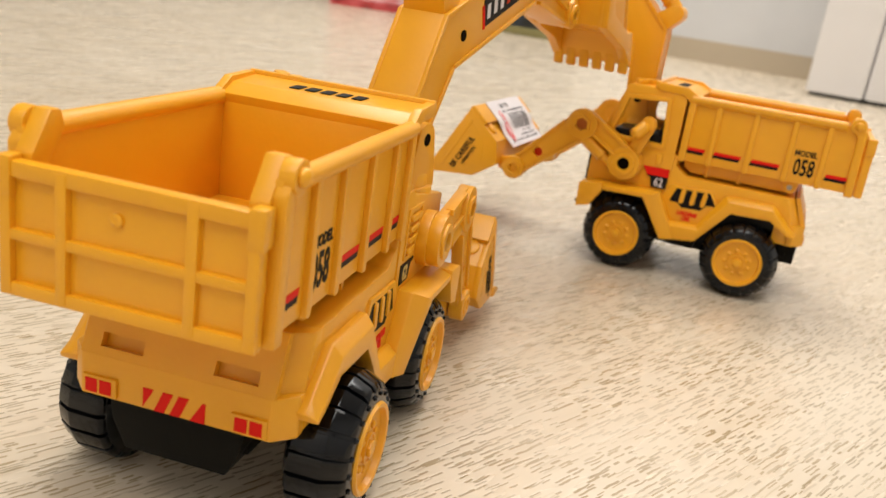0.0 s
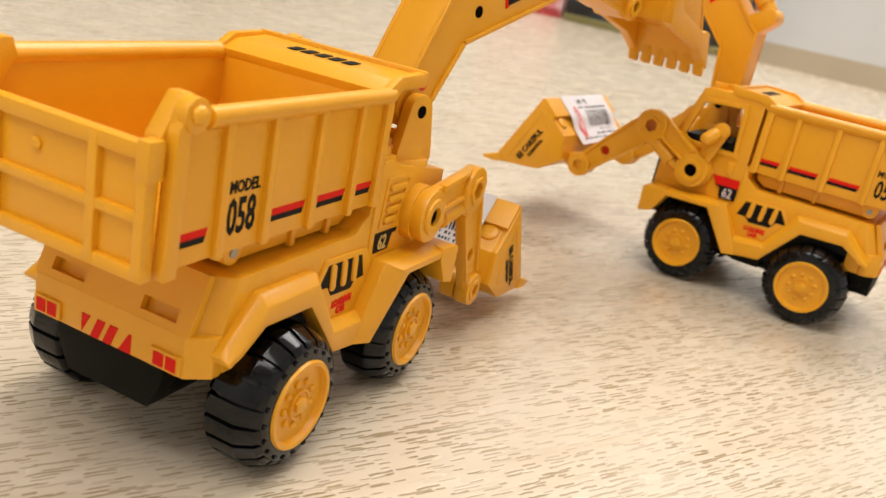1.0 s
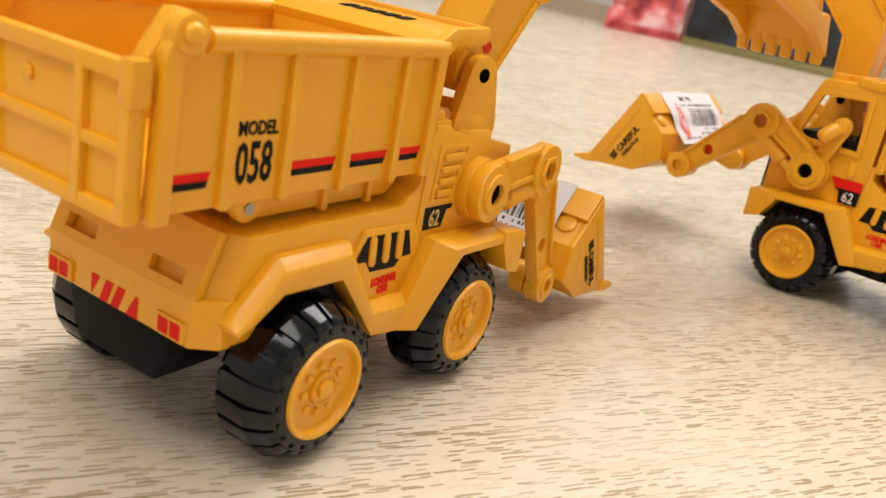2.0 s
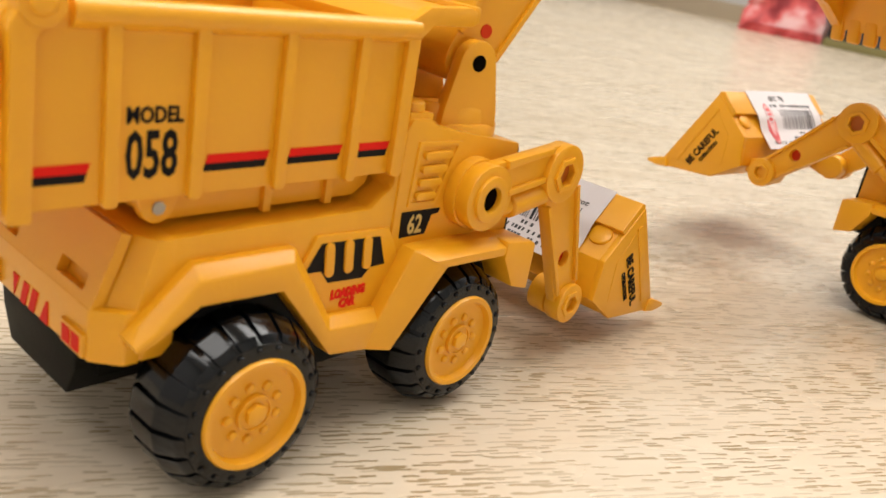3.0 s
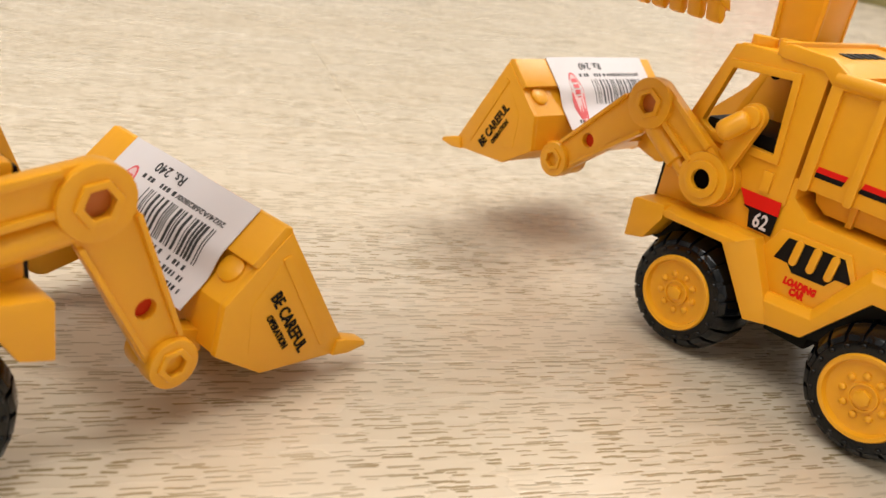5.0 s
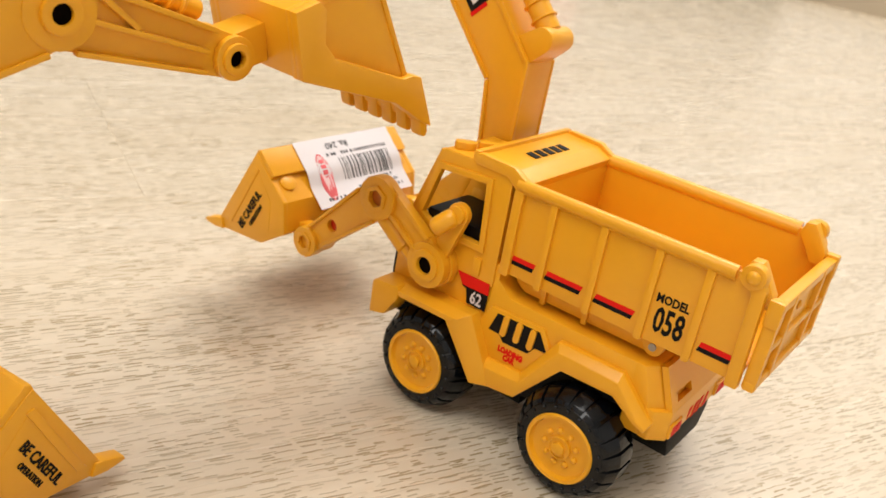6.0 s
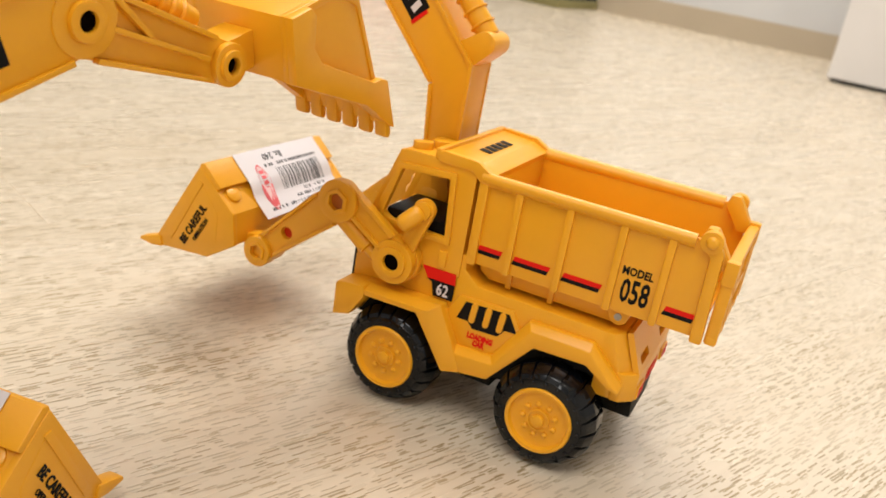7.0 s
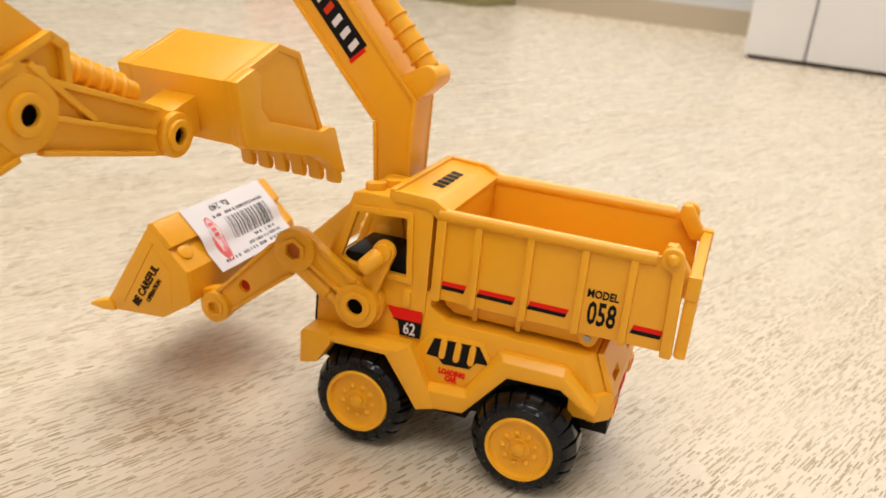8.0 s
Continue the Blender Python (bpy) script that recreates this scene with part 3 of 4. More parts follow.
    for s in (1, -1):
        part("gate_corner", box(-80.9, -76.4, s * 27.6 - 1.8, s * 27.6 + 1.8, 84, 92.4, 0.7), YELLOW, gate)
    # hinge block under the bed
    pan = [prism([(-47, 57.4), (2.2, 57.4), (6, 60), (7.4, 64.6), (-50, 64.6), (-50, 60)], -23.6, 23.6, "y", 0.8)]
    for x in (-6, -22.4):
        pan += [box(x - 1, x + 1, s * 23.9 - 1, s * 23.9 + 1, 56.8, 64.5, 0.3) for s in (1, -1)]
    under = part("hinge_block", pan, YELLOW, toy)
    for s in (1, -1):
        part("hinge_lug", flip(prism(hull(circle(-47.4, 61.0, 3.4, 20) + [(-42, 64.6), (-52, 64.6)]), 22.4, 25.4, "y", 0.6), s), YELLOW, under)
        part("hinge_pin", rod((-47.4, s * 22, 60.8), (-47.4, s * 25.8, 60.8), 1.3, 14), STEEL, under, "small steel pin")


ARM_E, ARM_P = (30.6, 0.0), (42.6, -44.7)
ARM_IN = 3.2       # how far the arms lie inside the bucket's cheeks


def add_loader(toy, shoulder, angle, label_shift):
    """The lifting arms, bent at the elbow, and the bucket that hangs level at their ends."""
    c, s_ = math.cos(radians(angle)), math.sin(radians(angle))
    pin = (shoulder[0] + ARM_P[0] * c - ARM_P[1] * s_, shoulder[1] + ARM_P[0] * s_ + ARM_P[1] * c)
    turn = Matrix.Rotation(radians(-angle), 4, "Y")
    for s in (1, -1):
        spin = Matrix.Translation((shoulder[0], -s * ARM_IN, shoulder[1])) @ turn
        hole = (ARM_E[0] + (ARM_P[0] - ARM_E[0]) * 0.64, ARM_P[1] * 0.64)
        upper = [(-2, -1), (-2, 8.2), (4, 8.5), (ARM_E[0], 8.3), (ARM_E[0], -1)]
        fore = seen_from(hole, link_shape(ARM_E, 7.4, ARM_P, 5.2), 36)
        ob = part("loader_arm", [flip(disc(0, 0, 8.6, 36.6, 39.8, 0.4), s), flip(prism(upper, 36.6, 39.75, "y", 0.4), s), flip(ring(fore, circle(*hole, 2.5, 36), 36.55, 39.7, 0.3), s)], YELLOW, toy, "", spin)
        for x, z, r, bore, y1 in ((0, 0, 8.6, 3.2, 40.6), (0, 0, 6.0, 3.2, 41.6), (*ARM_E, 8.3, 3.3, 41.4), (*ARM_P, 6.3, 2.7, 41.6)):
            part("boss_ring", flip(tube(x, z, r, bore, 36.2, y1, 30, bevel=0.5), s), YELLOW, ob)
        for c_, r, bore in ((ARM_E, 5.2, 3.4), (ARM_P, 4.4, 2.8)):
            part("nut", flip(ring(circle(*c_, r, 6), circle(*c_, bore, 6), 41.0, 42.2, 0.2), s), YELLOW, ob)
        ux, uz = ARM_P[0] - ARM_E[0], ARM_P[1]
        borders = [[(6, 6.6), (25, 7.0), (25, 8.5), (6, 8.8)], [(7, -0.9), (25, -0.9), (25, 0.8), (7, 0.8)]]
        for side in (1, -1):
            n = Vector((-uz, ux)).normalized() * side
            a, b = Vector((ARM_E[0] + ux * 0.16, uz * 0.16)), Vector((ARM_E[0] + ux * 0.87, uz * 0.87))
            borders.append([tuple(v) for v in (a + n * 7.3, b + n * 5.1, b + n * 3.8, a + n * 6.0)])
        for quad in borders:
            part("border", flip(prism(quad, 38, 40.9, "y", 0.3), s), YELLOW, ob)
        # Red disc: reddish light inside the open hole, put into colour.
        part("pin_hole", flip(disc(*hole, 2.7, 37.0, 37.5), s), RED_LIT_AND_PRINT, ob, "red disc for the light in the round hole")
        part("hole_back", flip(disc(*hole, 2.9, 36.4, 37.0), s), YELLOW, ob)
        # Black disc carries the shade of the open shoulder bore.
        part("pin_hole", flip(disc(0, 0, 3.15, 39.4, 40.0), s), HOLE_SHADE, ob)
        # Deep orange disc: the blind elbow hole's shade, put into colour.
        part("pin_hole", flip(disc(*ARM_E, 3.25, 39.4, 40.0), s), ELBOW_SHADE, ob, "deep orange disc for the shaded elbow hole")
        part("bolt", flip(disc(*ARM_P, 2.7, 36.6, 40.4, 0.3), s), YELLOW, ob)
        ram = [flip(rod((6, 37.4, -5.4), (13, 37.4, -5.2), 2.4, 16), s), flip(rod((10.5, 37.2, -5.4), (26, 37.2, -5.0), 3.6, 20, 0.7), s)]
        part("ram", ram, YELLOW, ob)
        part("boss", flip(disc(shoulder[0], shoulder[1], 9.2, 29.6, 36.5 - ARM_IN, 0.5), s), YELLOW, toy)
        part("bucket_lug", flip(prism(hull(circle(0, 0, 5.8, 22) + [(11, 3), (11, -3)]), 26.0, 35.4 - ARM_IN, "y", 0.7), s), YELLOW, toy, "", Matrix.Translation((pin[0], 0, pin[1])))
    # bucket: bent sheet and two cheeks, open to the front
    run = [(30.0, 28.8), (28.2, 26.4), (12.4, 11.8), (10.4, -1.6), (24.4, -11.2), (50.6, -13.6)]
    back = [(53.4, -12.2), (24.6, -9.2), (12.6, -0.8), (14.4, 10.9), (29.4, 24.6), (32.6, 27.6)]
    sheet = [prism(run + back, -38.4, 38.4, "y", 0.3)]
    hung = Matrix.Translation((pin[0] - 0.5, 0, pin[1] + 1.6)) @ Matrix.Diagonal((0.95, 1, 0.93, 1))
    bucket = part("loader_bucket", sheet, YELLOW, toy, "", hung)
    for s in (1, -1):
        cheek = [(10.2, -1.8), (24.4, -11.6), (50.2, -14.0), (53.4, -11.0), (31.2, 28.6), (28.8, 26.8), (12.2, 12.0)]
        part("cheek", [flip(prism(cheek, 38.2, 40.6, "y", 0.5), s), flip(prism([(44.2, -9.0), (47.4, -8.6), (31, 22.4), (28.4, 21.6)], 40.4, 41.1, "y", 0.25), s), flip(prism([(20, -4), (44.4, -9), (29, 20.6), (20, 10)], 40.4, 40.75, "y", 0.1), s)], YELLOW, bucket)
        part("tooth", flip(prism([(49, -14.2), (50.6, -9.4), (54.6, -10.4), (61.6, -13.0), (62, -14.6), (55, -15.2)], 36.2, 41.4, "y", 0.7), s), YELLOW, bucket)
        part("stud", flip(moved(lathe([(0, 0.75), (3.2, 0.65), (3.8, 0.3), (4.0, -1)], 24), placed((18.6, 33.4, 18.2), (0, 1, 0), (-0.735, 0, -0.678)) @ Matrix.Rotation(radians(90), 4, "X")), s), YELLOW, bucket)
        along = Vector((22, 0, -40) if s < 0 else (-22, 0, 40)).normalized()
        up = along.cross(Vector((0, s, 0))) * -1
        m1, m2 = placed((32.6, s * 41.0, 1.8), along, up), placed((28.6, s * 41.0, 0.2), along, up)
        part("lettering", [moved(lettering("BE CAREFUL", 5.0, 23.0, bold=0.02), m1), moved(lettering("OPERATION", 2.8, 13.0), m2)], INK_BLACK, bucket, "black printed warning words")
    part("rail", [prism([(29.0, 30.4), (19.6, 21.7), (24.0, 18), (32, 27), (31.2, 29.8)], -40.2, 40.2, "y", 0.6)], YELLOW, bucket)
    add_price_label(toy, label_shift, hung)


def label_sheet(x0, x1, y0, y1, nx, ny, z, thick):
    """A thin flat piece of the label that follows its bend over the bucket's rail."""
    bm = bmesh.new()
    layers = []
    for k in (0, thick):
        grid = []
        for j in range(ny + 1):
            y = y0 + (y1 - y0) * j / ny
            grid.append([bm.verts.new((x0 + (x1 - x0) * i / nx, y, z + k)) for i in range(nx + 1)])
        layers.append(grid)
    for grid in layers:
        for j in range(ny):
            for i in range(nx):
                bm.faces.new((grid[j][i], grid[j][i + 1], grid[j + 1][i + 1], grid[j + 1][i]))
    lo, hi = layers
    rim = [(0, i) for i in range(nx)] + [(j, nx) for j in range(ny)] + [(ny, i) for i in range(nx, 0, -1)] + [(j, 0) for j in range(ny, 0, -1)]
    for (a, b), (c, d) in zip(rim, rim[1:] + rim[:1]):
        bm.faces.new((lo[a][b], lo[c][d], hi[c][d], hi[a][b]))
    bmesh.ops.recalc_face_normals(bm, faces=bm.faces)
    return bm


def add_price_label(toy, shift, bucket_place):
    m = placed((20.0, shift, 18.9), (0, 1, 0), (-0.735, 0, -0.678))

    def laid(bm):
        for v in bm.verts:
            v.co.y += 1.1
            k = min(1.0, max(0.0, (10.3 - v.co.y - 2.0) / 9.0))
            v.co.z += 0.5 + 2.3 * k * k * (3 - 2 * k) + 0.14 * math.sin(v.co.x * 0.13 + 0.6)
        return moved(bm, m)

    label = part("price_label", laid(label_sheet(-28.6, 28.6, -16.0, 16.4, 20, 16, 0.0, 0.22)), PAPER, toy, "white paper price label with a barcode", bucket_place)
    rng = random.Random(3)
    bars, x = [], -22.0
    while x < 8.5:
        w = rng.choice((0.3, 0.3, 0.45, 0.7, 1.0))
        bars.append((x, w))
        x += w + rng.choice((0.45, 0.6, 0.8, 1.2))
    for x, w in bars:
        part("barcode_bar", laid(label_sheet(x, x + w, -5.0, 5.6, 1, 8, 0.2, 0.1)), INK_LABEL, label)
    words = [("Rs. 240", 4.6, 13.0, 6.0, -11.4), ("2024/A2682800/", 2.2, 21.0, -12.5, -7.2)]
    part("lettering", [laid(moved(lettering(t, z, w, 0, 0.06, 0.01), Matrix.Translation((px, py, 0.3)))) for t, z, w, px, py in words], INK_LABEL, label, "black printed price and stock code")
    lines = []
    for y, x0, x1 in ((-7.2, -1.2, 15), (7.4, -20, -2), (10.2, -22, 4), (13.0, -24, 22)):
        x = x0
        while x < x1:
            w = rng.uniform(0.6, 1.2)
            if rng.random() > 0.12:
                lines.append(laid(label_sheet(x, x + w, y - 0.75, y + 0.75, 1, 2, 0.2, 0.1)))
            x += w + rng.choice((0.45, 0.6, 1.5))
    part("small_print", lines, INK_LABEL, label, "unreadable small print")

    def oval(rx, ry, z):
        return laid(prism([(18.8 + rx * math.cos(a), 2.6 + ry * math.sin(a)) for a in [2 * math.pi * i / 40 for i in range(40)]], z, z + 0.08, "z"))

    part("logo", oval(3.5, 11.2, 0.22), LOGO_RED, label, "red oval maker's mark")
    part("logo_field", oval(2.7, 10.4, 0.27), LOGO_PALE, label)
    part("logo_bar", [laid(label_sheet(17.4, 20.2, -5.6 + 2.6 * k, -3.8 + 2.6 * k, 1, 2, 0.3, 0.08)) for k in range(7)], LOGO_RED, label)


def boom_frame(centre, pivot_z, azimuth, lift):
    """From the arm's own drawing (along, across, up from its lower pin) to the toy, with the upright drawing turned by lift."""
    return Matrix.Translation((centre[0], centre[1], pivot_z)) @ Matrix.Rotation(radians(azimuth), 4, "Z") @ Matrix.Rotation(radians(-lift), 4, "Y")


ELBOW = (54.6, 90.0)


def add_excavator(toy, centre, azimuth, lift, stick_turn, bucket_turn):
    flat = Matrix.Translation((centre[0], centre[1], 0)) @ Matrix.Rotation(radians(azimuth), 4, "Z")
    base = [moved(lathe([(0, -3), (15.4, -3), (15.4, 3.6), (14.9, 4.3), (14.0, 4.5), (13.8, 8.0), (13.2, 8.8), (11.8, 8.8), (11.5, 5.6), (0, 5.6)], 48), Matrix.Translation((0, 0, 69.4)) @ Matrix.Rotation(radians(90), 4, "X"))]
    turret = part("turntable", base, YELLOW, toy, "", flat)
    for s in (1, -1):
        ear = hull(circle(0, 88.8, 5.4, 24) + [(-8.6, 73), (8.6, 73), (-8.2, 77), (8.2, 77)])
        part("ear", flip(prism(ear, 9.7, 13.4, "y", 0.6), s), YELLOW, turret)
        # Not a pin: a dark disc for the shade in the ear's hole.
        part("pin", flip(disc(0, 88.8, 2.0, 13.0, 13.55), s), HOLE_SHADE, turret)
    # The ear's pin hole is lit red; this disc carries that light.
    part("ear_hole_tint", disc(0, 88.8, 2.6, 9.35, 9.75), RED_LIT_AND_PRINT, turret, "red disc for the red-lit pin hole")
    part("ear_pin", rod((0, -10, 88.8), (0, 10, 88.8), 2.4, 14), RED_LIT_AND_PRINT, turret)
    m = boom_frame(centre, 88.8, azimuth, lift)
    foot = circle(0, 0, 6.4, 16)[9:16]
    outline = foot + [(6.6, 0), (9.6, 28.6), (56.8, 80.6), (62.4, 88), (62.0, 96), (55.4, 101.6), (47.0, 99.2), (-7.0, 38.9), (-6.4, 0)]
    core = [prism(outline, -8.2, 8.2, "y", 0.5)]
    boom = part("boom", core, YELLOW, toy, "", m)
    # raised borders on both flanks
    for s in (1, -1):
        for a, b in (((8.2, 4), (10.2, 28.6)), ((10.2, 28.6), (57, 80)), ((-6.8, 4), (-7.2, 38.9)), ((-7.2, 38.9), (46.6, 98.8))):
            d = Vector((b[0] - a[0], b[1] - a[1])).normalized()
            n = Vector((-d.y, d.x)) * (1 if a[0] > 0 and b[0] > 9 and a[0] > 5 else -1)
            quad = [Vector(a), Vector(b), Vector(b) + n * 1.5, Vector(a) + n * 1.5]
            part("border", flip(prism([tuple(v) for v in quad], 7.6, 9.1, "y", 0.3), s), YELLOW, boom)
        if s < 0:
            # Lower disc carries the red light in its hole, upper one its shade.
            part("peg_hole", flip(disc(0.6, 8.4, 1.7, 7.9, 8.5), s), RED_LIT_AND_PRINT, boom)
            part("peg_hole", flip(disc(9.0, 40.2, 1.9, 7.9, 8.5), s), HOLE_SHADE, boom)
        ux = Vector((0.669, 0.743))
        o = Vector((29.0, 65.4))
        nn = Vector((-ux.y, ux.x))
        plate = [o - ux * 16 - nn * 4.6, o + ux * 15 - nn * 4.6, o + ux * 15 + nn * 4.6, o - ux * 16 + nn * 4.6]
        part("logo_plate", flip(prism([tuple(v) for v in plate], 8.0, 8.4, "y", 0.0), s), INK_BLACK, boom, "black maker's plate with a red edge")
        rim = [o - ux * 17.4 - nn * 5.2, o - ux * 15.9 - nn * 5.2, o - ux * 15.9 + nn * 3, o - ux * 17.4 + nn * 3]
        part("logo_edge", flip(prism([tuple(v) for v in rim], 8.0, 8.45, "y", 0.0), s), INK_RED, boom)
        for k in range(5):
            c0 = o + ux * (-12.6 + 5.6 * k)
            part("logo_bar", flip(prism([tuple(c0 + ux * a + nn * b) for a, b in ((-1.6, -2.4), (0.9, -2.4), (1.6, 2.4), (-0.9, 2.4))], 8.3, 8.55), s), RED_LIT_AND_PRINT if k == 3 else PAPER, boom)
    # ram along the boom's back, in its bracket
    part("ram_bracket", [prism(hull(circle(-9.6, 47.6, 4.6, 20) + [(-6, 38), (2, 46), (-6, 50)]), -7.4, 7.4, "y", 0.6)], YELLOW, boom)
    part("ram", rod((-8.6, 0, 49.4), (32, 0, 94.4), 4.2, 20, 1.0), YELLOW, boom)
    for k in range(4):
        p = Vector((-5.0 + 4.0 * k, 0, 53.2 + 4.45 * k))
        part("ram_ring", rod(p, p + Vector((1.0, 0, 1.11)), 5.1, 20, 0.5), YELLOW, boom)
    # stick, from the elbow to the bucket's pin
    tip = (49.6, 0.0)
    sm = m @ Matrix.Translation((ELBOW[0], 0, ELBOW[1])) @ Matrix.Rotation(radians(-stick_turn), 4, "Y")
    web = hull(circle(0, 0, 8.6, 28) + circle(*tip, 6.0, 20))
    stick = part("stick", [prism(web, -6.6, 6.6, "y", 0.4), prism([(-7.5, 3), (4, -4), (11.6, 8.6), (8.4, 17.0), (3.5, 18.6), (-9.8, 8.4)], -6.5, 6.5, "y", 0.6), prism(hull(circle(-15.0, 16.6, 8.2, 26) + [(4.5, 18.4), (5, 5), (-7, 2)]), -6.3, 6.3, "y", 0.5)], YELLOW, toy, "", sm)
    for s in (1, -1):
        for x, r, bore, y1 in ((0, 8.7, 2.5, 8.6), (tip[0], 6.2, 2.4, 8.6), (0, 4.9, 2.5, 9.9), (tip[0], 4.4, 2.4, 9.7), (-15.0, 5.2, 2.5, 8.8)):
            part("boss_ring", flip(tube(x, 16.6 if x < 0 else 0, r, bore, 5.8, y1, 28, bevel=0.4), s), YELLOW, stick)
        for q in ([(6, 7.2), (42, 5.2), (42, 6.6), (6, 8.8)], [(6, -7.4), (42, -5.0), (42, -6.2), (6, -8.8)], [(8, 0.8), (41, 0.6), (41, -0.8), (8, -0.6)], [(9.6, 8.2), (11.4, 8.4), (8.6, 17.2), (6.6, 16.4)], [(3.2, 18.8), (8.6, 17.2), (7.6, 15.2), (3.4, 16.6)], [(-8.6, 2), (-10.4, 8.2), (-9, 9.4), (-6.8, 2.6)], [(-10.4, 8.2), (3.2, 18.8), (4.6, 17.2), (-9, 6.8)], [(-1.6, 10.2), (19.6, 0.4), (20.4, 1.6), (-0.6, 11.6)]):
            part("border", flip(prism(q, 6.2, 8.6, "y", 0.3), s), YELLOW, stick)
    for s in (1, -1):
        # Dark discs put the shade of the stick's bores into colour.
        part("pin_hole", flip(disc(0, 0, 3.35, 8.0, 8.7), s), HOLE_SHADE, stick)
        part("pin_hole", flip(disc(-15.0, 16.6, 2.95, 6.6, 7.8), s), HOLE_SHADE, stick)
        part("pin_hole", flip(disc(*tip, 2.9, 6.0, 7.4), s), HOLE_SHADE, stick)
    part("ram", rod((11, 0, 12.6), (40, 0, 8.8), 3.0, 18, 0.8), YELLOW, stick)
    for k in range(6):
        part("ram_ring", rod((13 + 3.9 * k, 0, 12.3 - 0.52 * k), (15 + 3.9 * k, 0, 12.05 - 0.52 * k), 3.9, 18, 0.7), YELLOW, stick)
    # digging bucket, open downwards
    bmx = sm @ Matrix.Translation((tip[0], 0, tip[1])) @ Matrix.Rotation(radians(-bucket_turn), 4, "Y")
    outer = [(9.5, 14.6), (32.6, 22.6), (43.6, 19.2), (58, -6.4), (62.2, -7.2), (68.0, -22.5)]
    inner = [(66.6, -23.4), (60.4, -8.8), (56.6, -8.0), (42.6, 17.2), (32.8, 20.4), (11.6, 12.8), (16.0, -4.0), (14.0, -4.2)]
    bucket = part("digging_bucket", [prism(outer + inner, -18.5, 18.5, "y", 0.4), prism(hull(circle(0, 0, 5.4, 18) + [(11.4, 9), (13, -2)]), -5.6, 5.6, "y", 0.5)], YELLOW, toy, "", bmx)
    for s in (1, -1):
        cheek = [(9.3, 14.8), (32.6, 22.8), (43.8, 19.4), (58.2, -6.2), (62.4, -7.0), (70.6, -24.6), (66, -22.6), (52, -14.6), (13.8, -4.4)]
        edge = [(9.3, 14.8), (17.6, 17.6), (20.4, 15.4), (20.8, 6.0), (25.2, 1.4), (54.6, -7.0), (58.2, -6.2), (62.4, -7.0), (70.6, -24.6), (66, -22.6), (52, -14.6), (13.8, -4.4)]
        part("cheek", flip(prism(cheek, 16.0, 18.0, "y", 0.4), s), YELLOW, bucket)
        part("cheek_edge", flip(prism(edge, 17.6, 20.8, "y", 0.7), s), YELLOW, bucket)
    for k in range(6):
        y = -17.6 + 7.04 * k
        part("tooth", prism([(64.4, -18.6), (67.4, -17.8), (70.0, -26.6), (68.8, -28.4), (66.6, -27.6)], y - 2.5, y + 2.5, "y", 1.0), YELLOW, bucket)


def toy_truck(label, m, shoulder, loader_angle, centre, azimuth, lift, stick_turn, bucket_turn, label_shift):
    toy = thing("toy_truck", label, "toy truck", m, "toy trucks on the floor")
    add_body(toy)
    add_cab(toy)
    add_bed(toy)
    add_wheels(toy)
    add_loader(toy, shoulder, loader_angle, label_shift)
    add_excavator(toy, centre, azimuth, lift, stick_turn, bucket_turn)
    return toy


toy_truck("yellow plastic toy tipper truck, loader bucket lowered close to the floor", pose(-0.03467 * S, 0.22844 * S, 0, 0, 0, 76.19), (35.9, 57.3), 7.6, (37.3, -14.1), -11.5, -28.1, 13.4, 15.9, -1.6)
toy_truck("yellow plastic toy tipper truck, loader bucket raised off the floor", pose(0.14981 * S, 0.46077 * S, 0, 0, 0, 157.82), (35.9, 57.3), 32.5, (41.0, -10.5), -1.0, 0, 62, 0, -4.8)

# ---- things along the far wall ----
def cupboard():
    """White two-door cupboard over a dark shaded gap; x runs along its front, y goes back from it."""
    m = pose(0.742, 1.785, 0, 0, 0, -27)
    ob = thing("cupboard", "white lacquered cupboard with two doors above a shaded gap", "cupboard", m)
    part("carcass", box(0.0, 0.9, 0.02, 0.36, 0.009, 1.4, 0.002), CUPBOARD, ob, scale=S)
    # Near-black strip stands in for the shade beneath the doors.
    part("gap_strip", box(0.01, 0.89, 0.008, 0.35, 0.0, 0.009), SHADOW_GAP, ob, scale=S)
    part("door", box(0.0, 0.125, 0.0, 0.019, 0.008, 1.4, 0.004), CUPBOARD, ob, scale=S)
    part("door", box(0.130, 0.9, 0.0, 0.019, 0.008, 1.4, 0.004), CUPBOARD, ob, scale=S)


cupboard()


def crumpled(x0, x1, y0, y1, z0, z1, cuts, amount, seed):
    """A soft box: a subdivided block pushed in and out."""
    bm = box(x0, x1, y0, y1, z0, z1)
    bmesh.ops.subdivide_edges(bm, edges=list(bm.edges), cuts=cuts, use_grid_fill=True)
    mid = Vector(((x0 + x1) / 2, (y0 + y1) / 2, (z0 + z1) / 2))
    for v in bm.verts:
        k = (v.co.z - z0) / (z1 - z0)
        p = v.co * 22 + Vector((seed, 0, 0))
        push = noise.noise_vector(p) * amount * min(1.0, 0.15 + k * 1.4)
        v.co.x, v.co.y = v.co.x + push.x + (mid.x - v.co.x) * 0.12 * k, v.co.y + push.y + (mid.y - v.co.y) * 0.3 * k
        v.co.z = max(z0, v.co.z + (push.z if k > 0.02 else 0))
    return bm


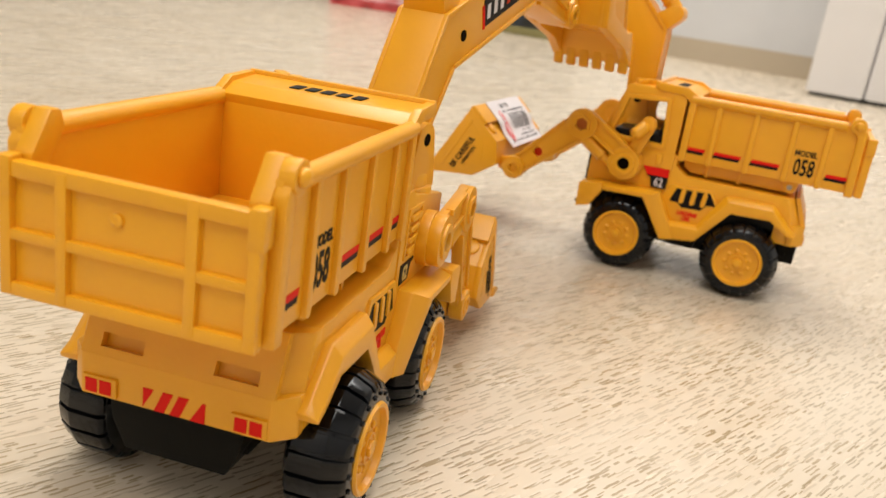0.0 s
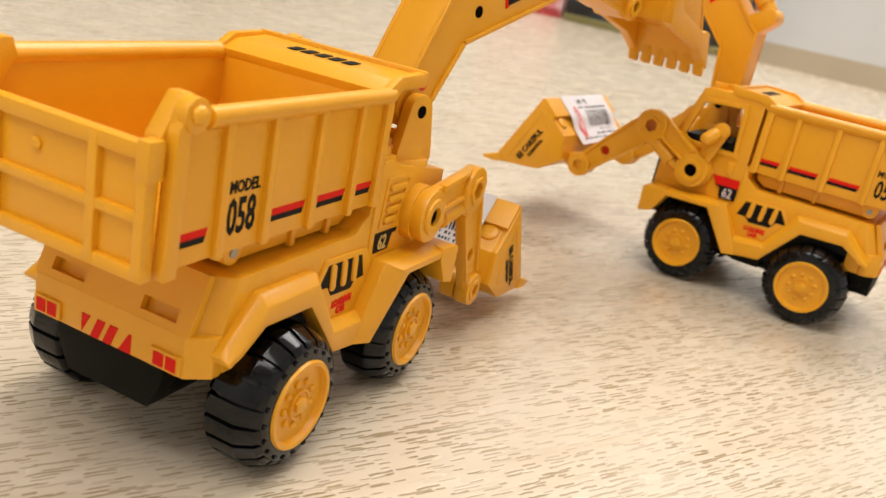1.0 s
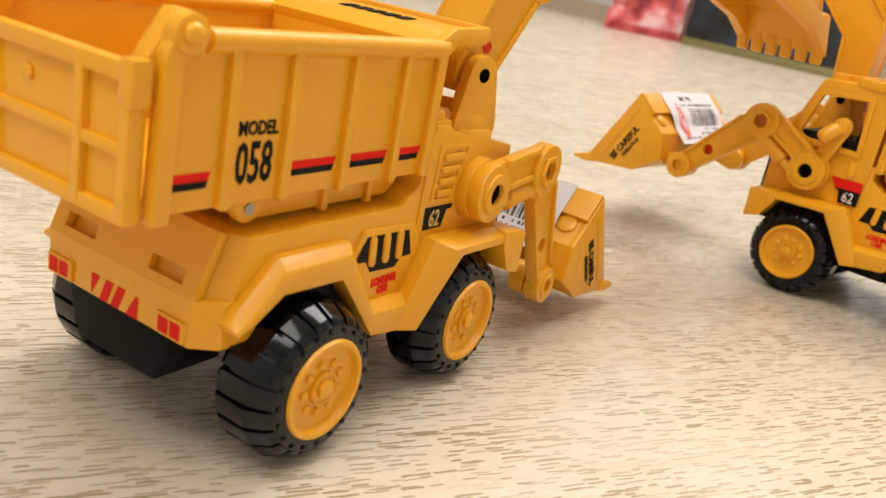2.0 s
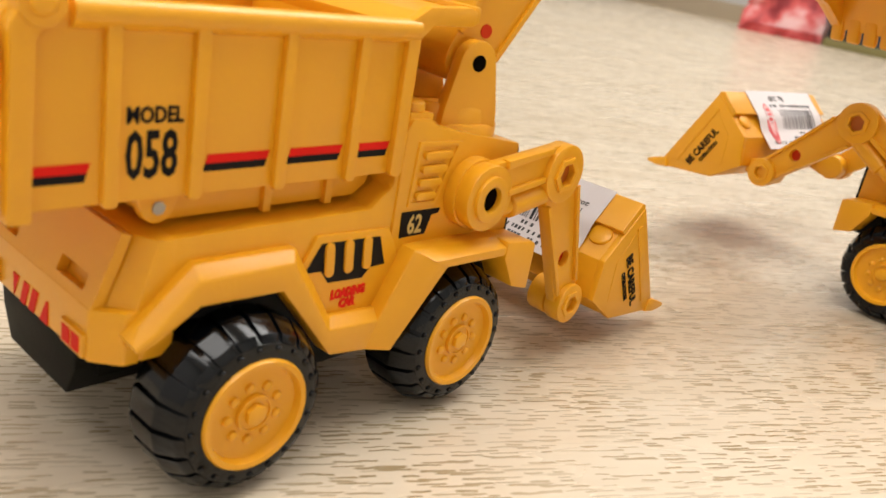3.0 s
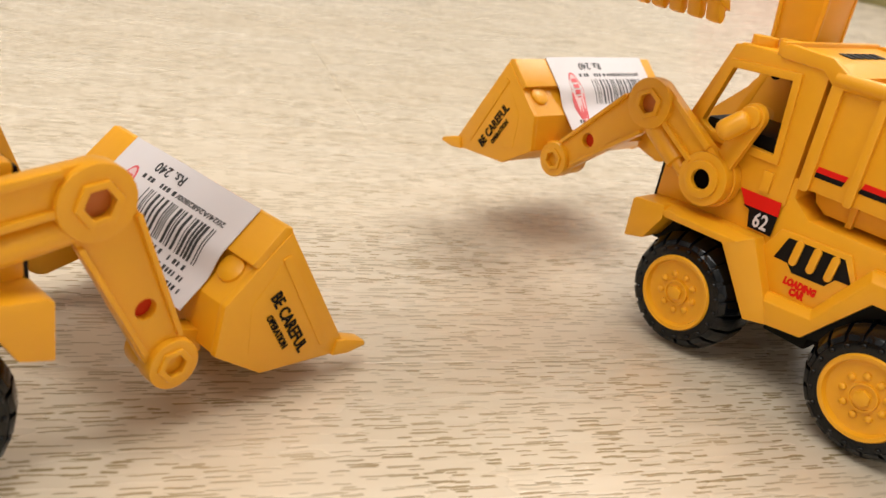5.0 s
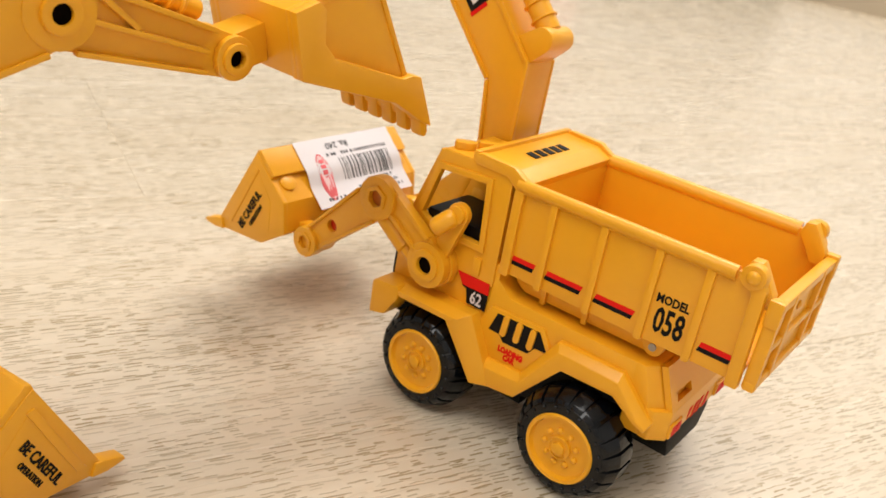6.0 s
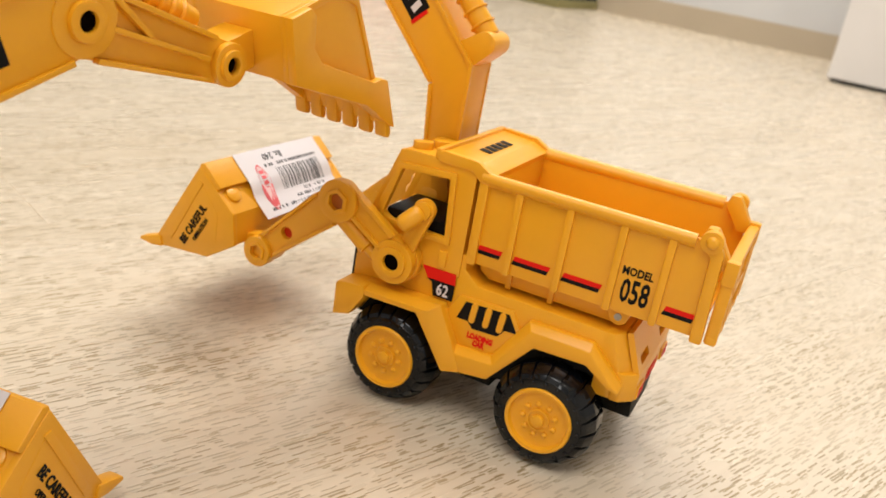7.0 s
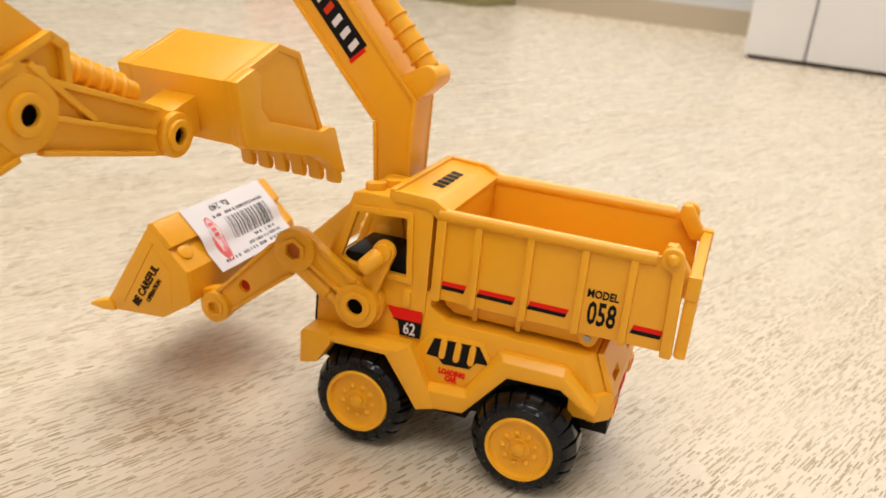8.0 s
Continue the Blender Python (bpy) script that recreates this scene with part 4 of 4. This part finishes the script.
def patchy(name, colours, scale, rough):
    mat, tree, b = material(name, colours[0], rough)
    coords = tree.nodes.new("ShaderNodeTexCoord")
    n = node(tree, "ShaderNodeTexNoise", Scale=scale, Detail=2.0)
    tree.links.new(coords.outputs["Object"], n.inputs["Vector"])
    ramp = tree.nodes.new("ShaderNodeValToRGB")
    ramp.color_ramp.elements[0].position, ramp.color_ramp.elements[1].position = 0.36, 0.66
    ramp.color_ramp.elements[0].color, ramp.color_ramp.elements[1].color = (*colours[1], 1), (*colours[2], 1)
    middle = ramp.color_ramp.elements.new(0.5)
    middle.color = (*colours[0], 1)
    tree.links.new(n.outputs["Fac"], ramp.inputs["Fac"])
    tree.links.new(ramp.outputs["Color"], b.inputs["Base Color"])
    return mat


def bag():
    m = pose(-0.40, 2.76, 0, 0, 0, -4)
    ob = thing("bag", "shiny red and pink plastic bag on the floor", "bag", m)
    part("pouch", crumpled(0, 0.215, 0, 0.14, 0.0, 0.19, 7, 0.02, 3), patchy("red_foil", ((0.66, 0.11, 0.11), (0.28, 0.03, 0.04), (0.8, 0.5, 0.5)), 14, 0.3), ob, scale=1.25 * S)
    part("hem", crumpled(0.005, 0.21, -0.004, 0.0, 0.0, 0.022, 3, 0.006, 8), patchy("red_hem", ((0.42, 0.03, 0.03), (0.2, 0.02, 0.02), (0.6, 0.1, 0.1)), 20, 0.4), ob, scale=1.25 * S)


def crate():
    m = pose(-0.15, 2.70, 0, 0, 0, -31)
    ob = thing("crate", "black crate with olive base strip beside the wall", "crate", m)
    dark = patchy("dark_print", ((0.018, 0.02, 0.022), (0.006, 0.006, 0.007), (0.03, 0.05, 0.09)), 9, 0.45)
    part("side", box(0, 0.44, 0, 0.012, 0.02, 0.22, 0.002), dark, ob, scale=1.25 * S)
    part("side", box(0, 0.44, 0.2, 0.212, 0.02, 0.22, 0.002), dark, ob, scale=1.25 * S)
    part("end_panel", box(0, 0.012, 0.012, 0.2, 0.02, 0.22, 0.002), dark, ob, scale=1.25 * S)
    part("end_panel", box(0.428, 0.44, 0.012, 0.2, 0.02, 0.22, 0.002), dark, ob, scale=1.25 * S)
    part("base", box(-0.004, 0.444, -0.004, 0.216, 0, 0.02, 0.003), matt("olive_base", (0.24, 0.21, 0.08)), ob, scale=1.25 * S)


bag()
crate()

# ---- floorboards ----
def floorboards():
    wide, long = 0.222 * S, 1.386 * S
    me = joined("board", box(-long / 2, long / 2, -wide / 2, wide / 2, -0.004, 0.0, 0.0003, 1), OAK, 1.0)
    rng = random.Random(5)
    turn = Matrix.Rotation(radians(GRAIN), 4, "Z")
    base = bpy.data.objects["floor"]
    room = RUN.inverted()
    for row in list(range(-20, 21)) + list(range(-27, -20)) + list(range(21, 28)):
        # the third row's end joint lies where the loader bucket of the far truck points
        start = 0.3275 * S + (row - 1) * 0.37 * long + (0 if row == 1 else rng.uniform(-0.1, 0.1))
        for col in range(-9, 10):
            m = turn @ Matrix.Translation(((col + 0.5 - (row - 1) * 0.37 // 1) * long + start, SEAM * S + (row + 0.5) * wide, 0))
            ends = [room @ m @ Vector((k * long / 4, 0, 0)) for k in (-2, -1, 0, 1, 2)]
            if any(abs(p.x) < 3.15 and -4.65 < p.y < 0.15 for p in ends):
                ob = new("board", me)
                ob.parent = base
                ob.matrix_basis = m


SEAM = 0.2255
floorboards()
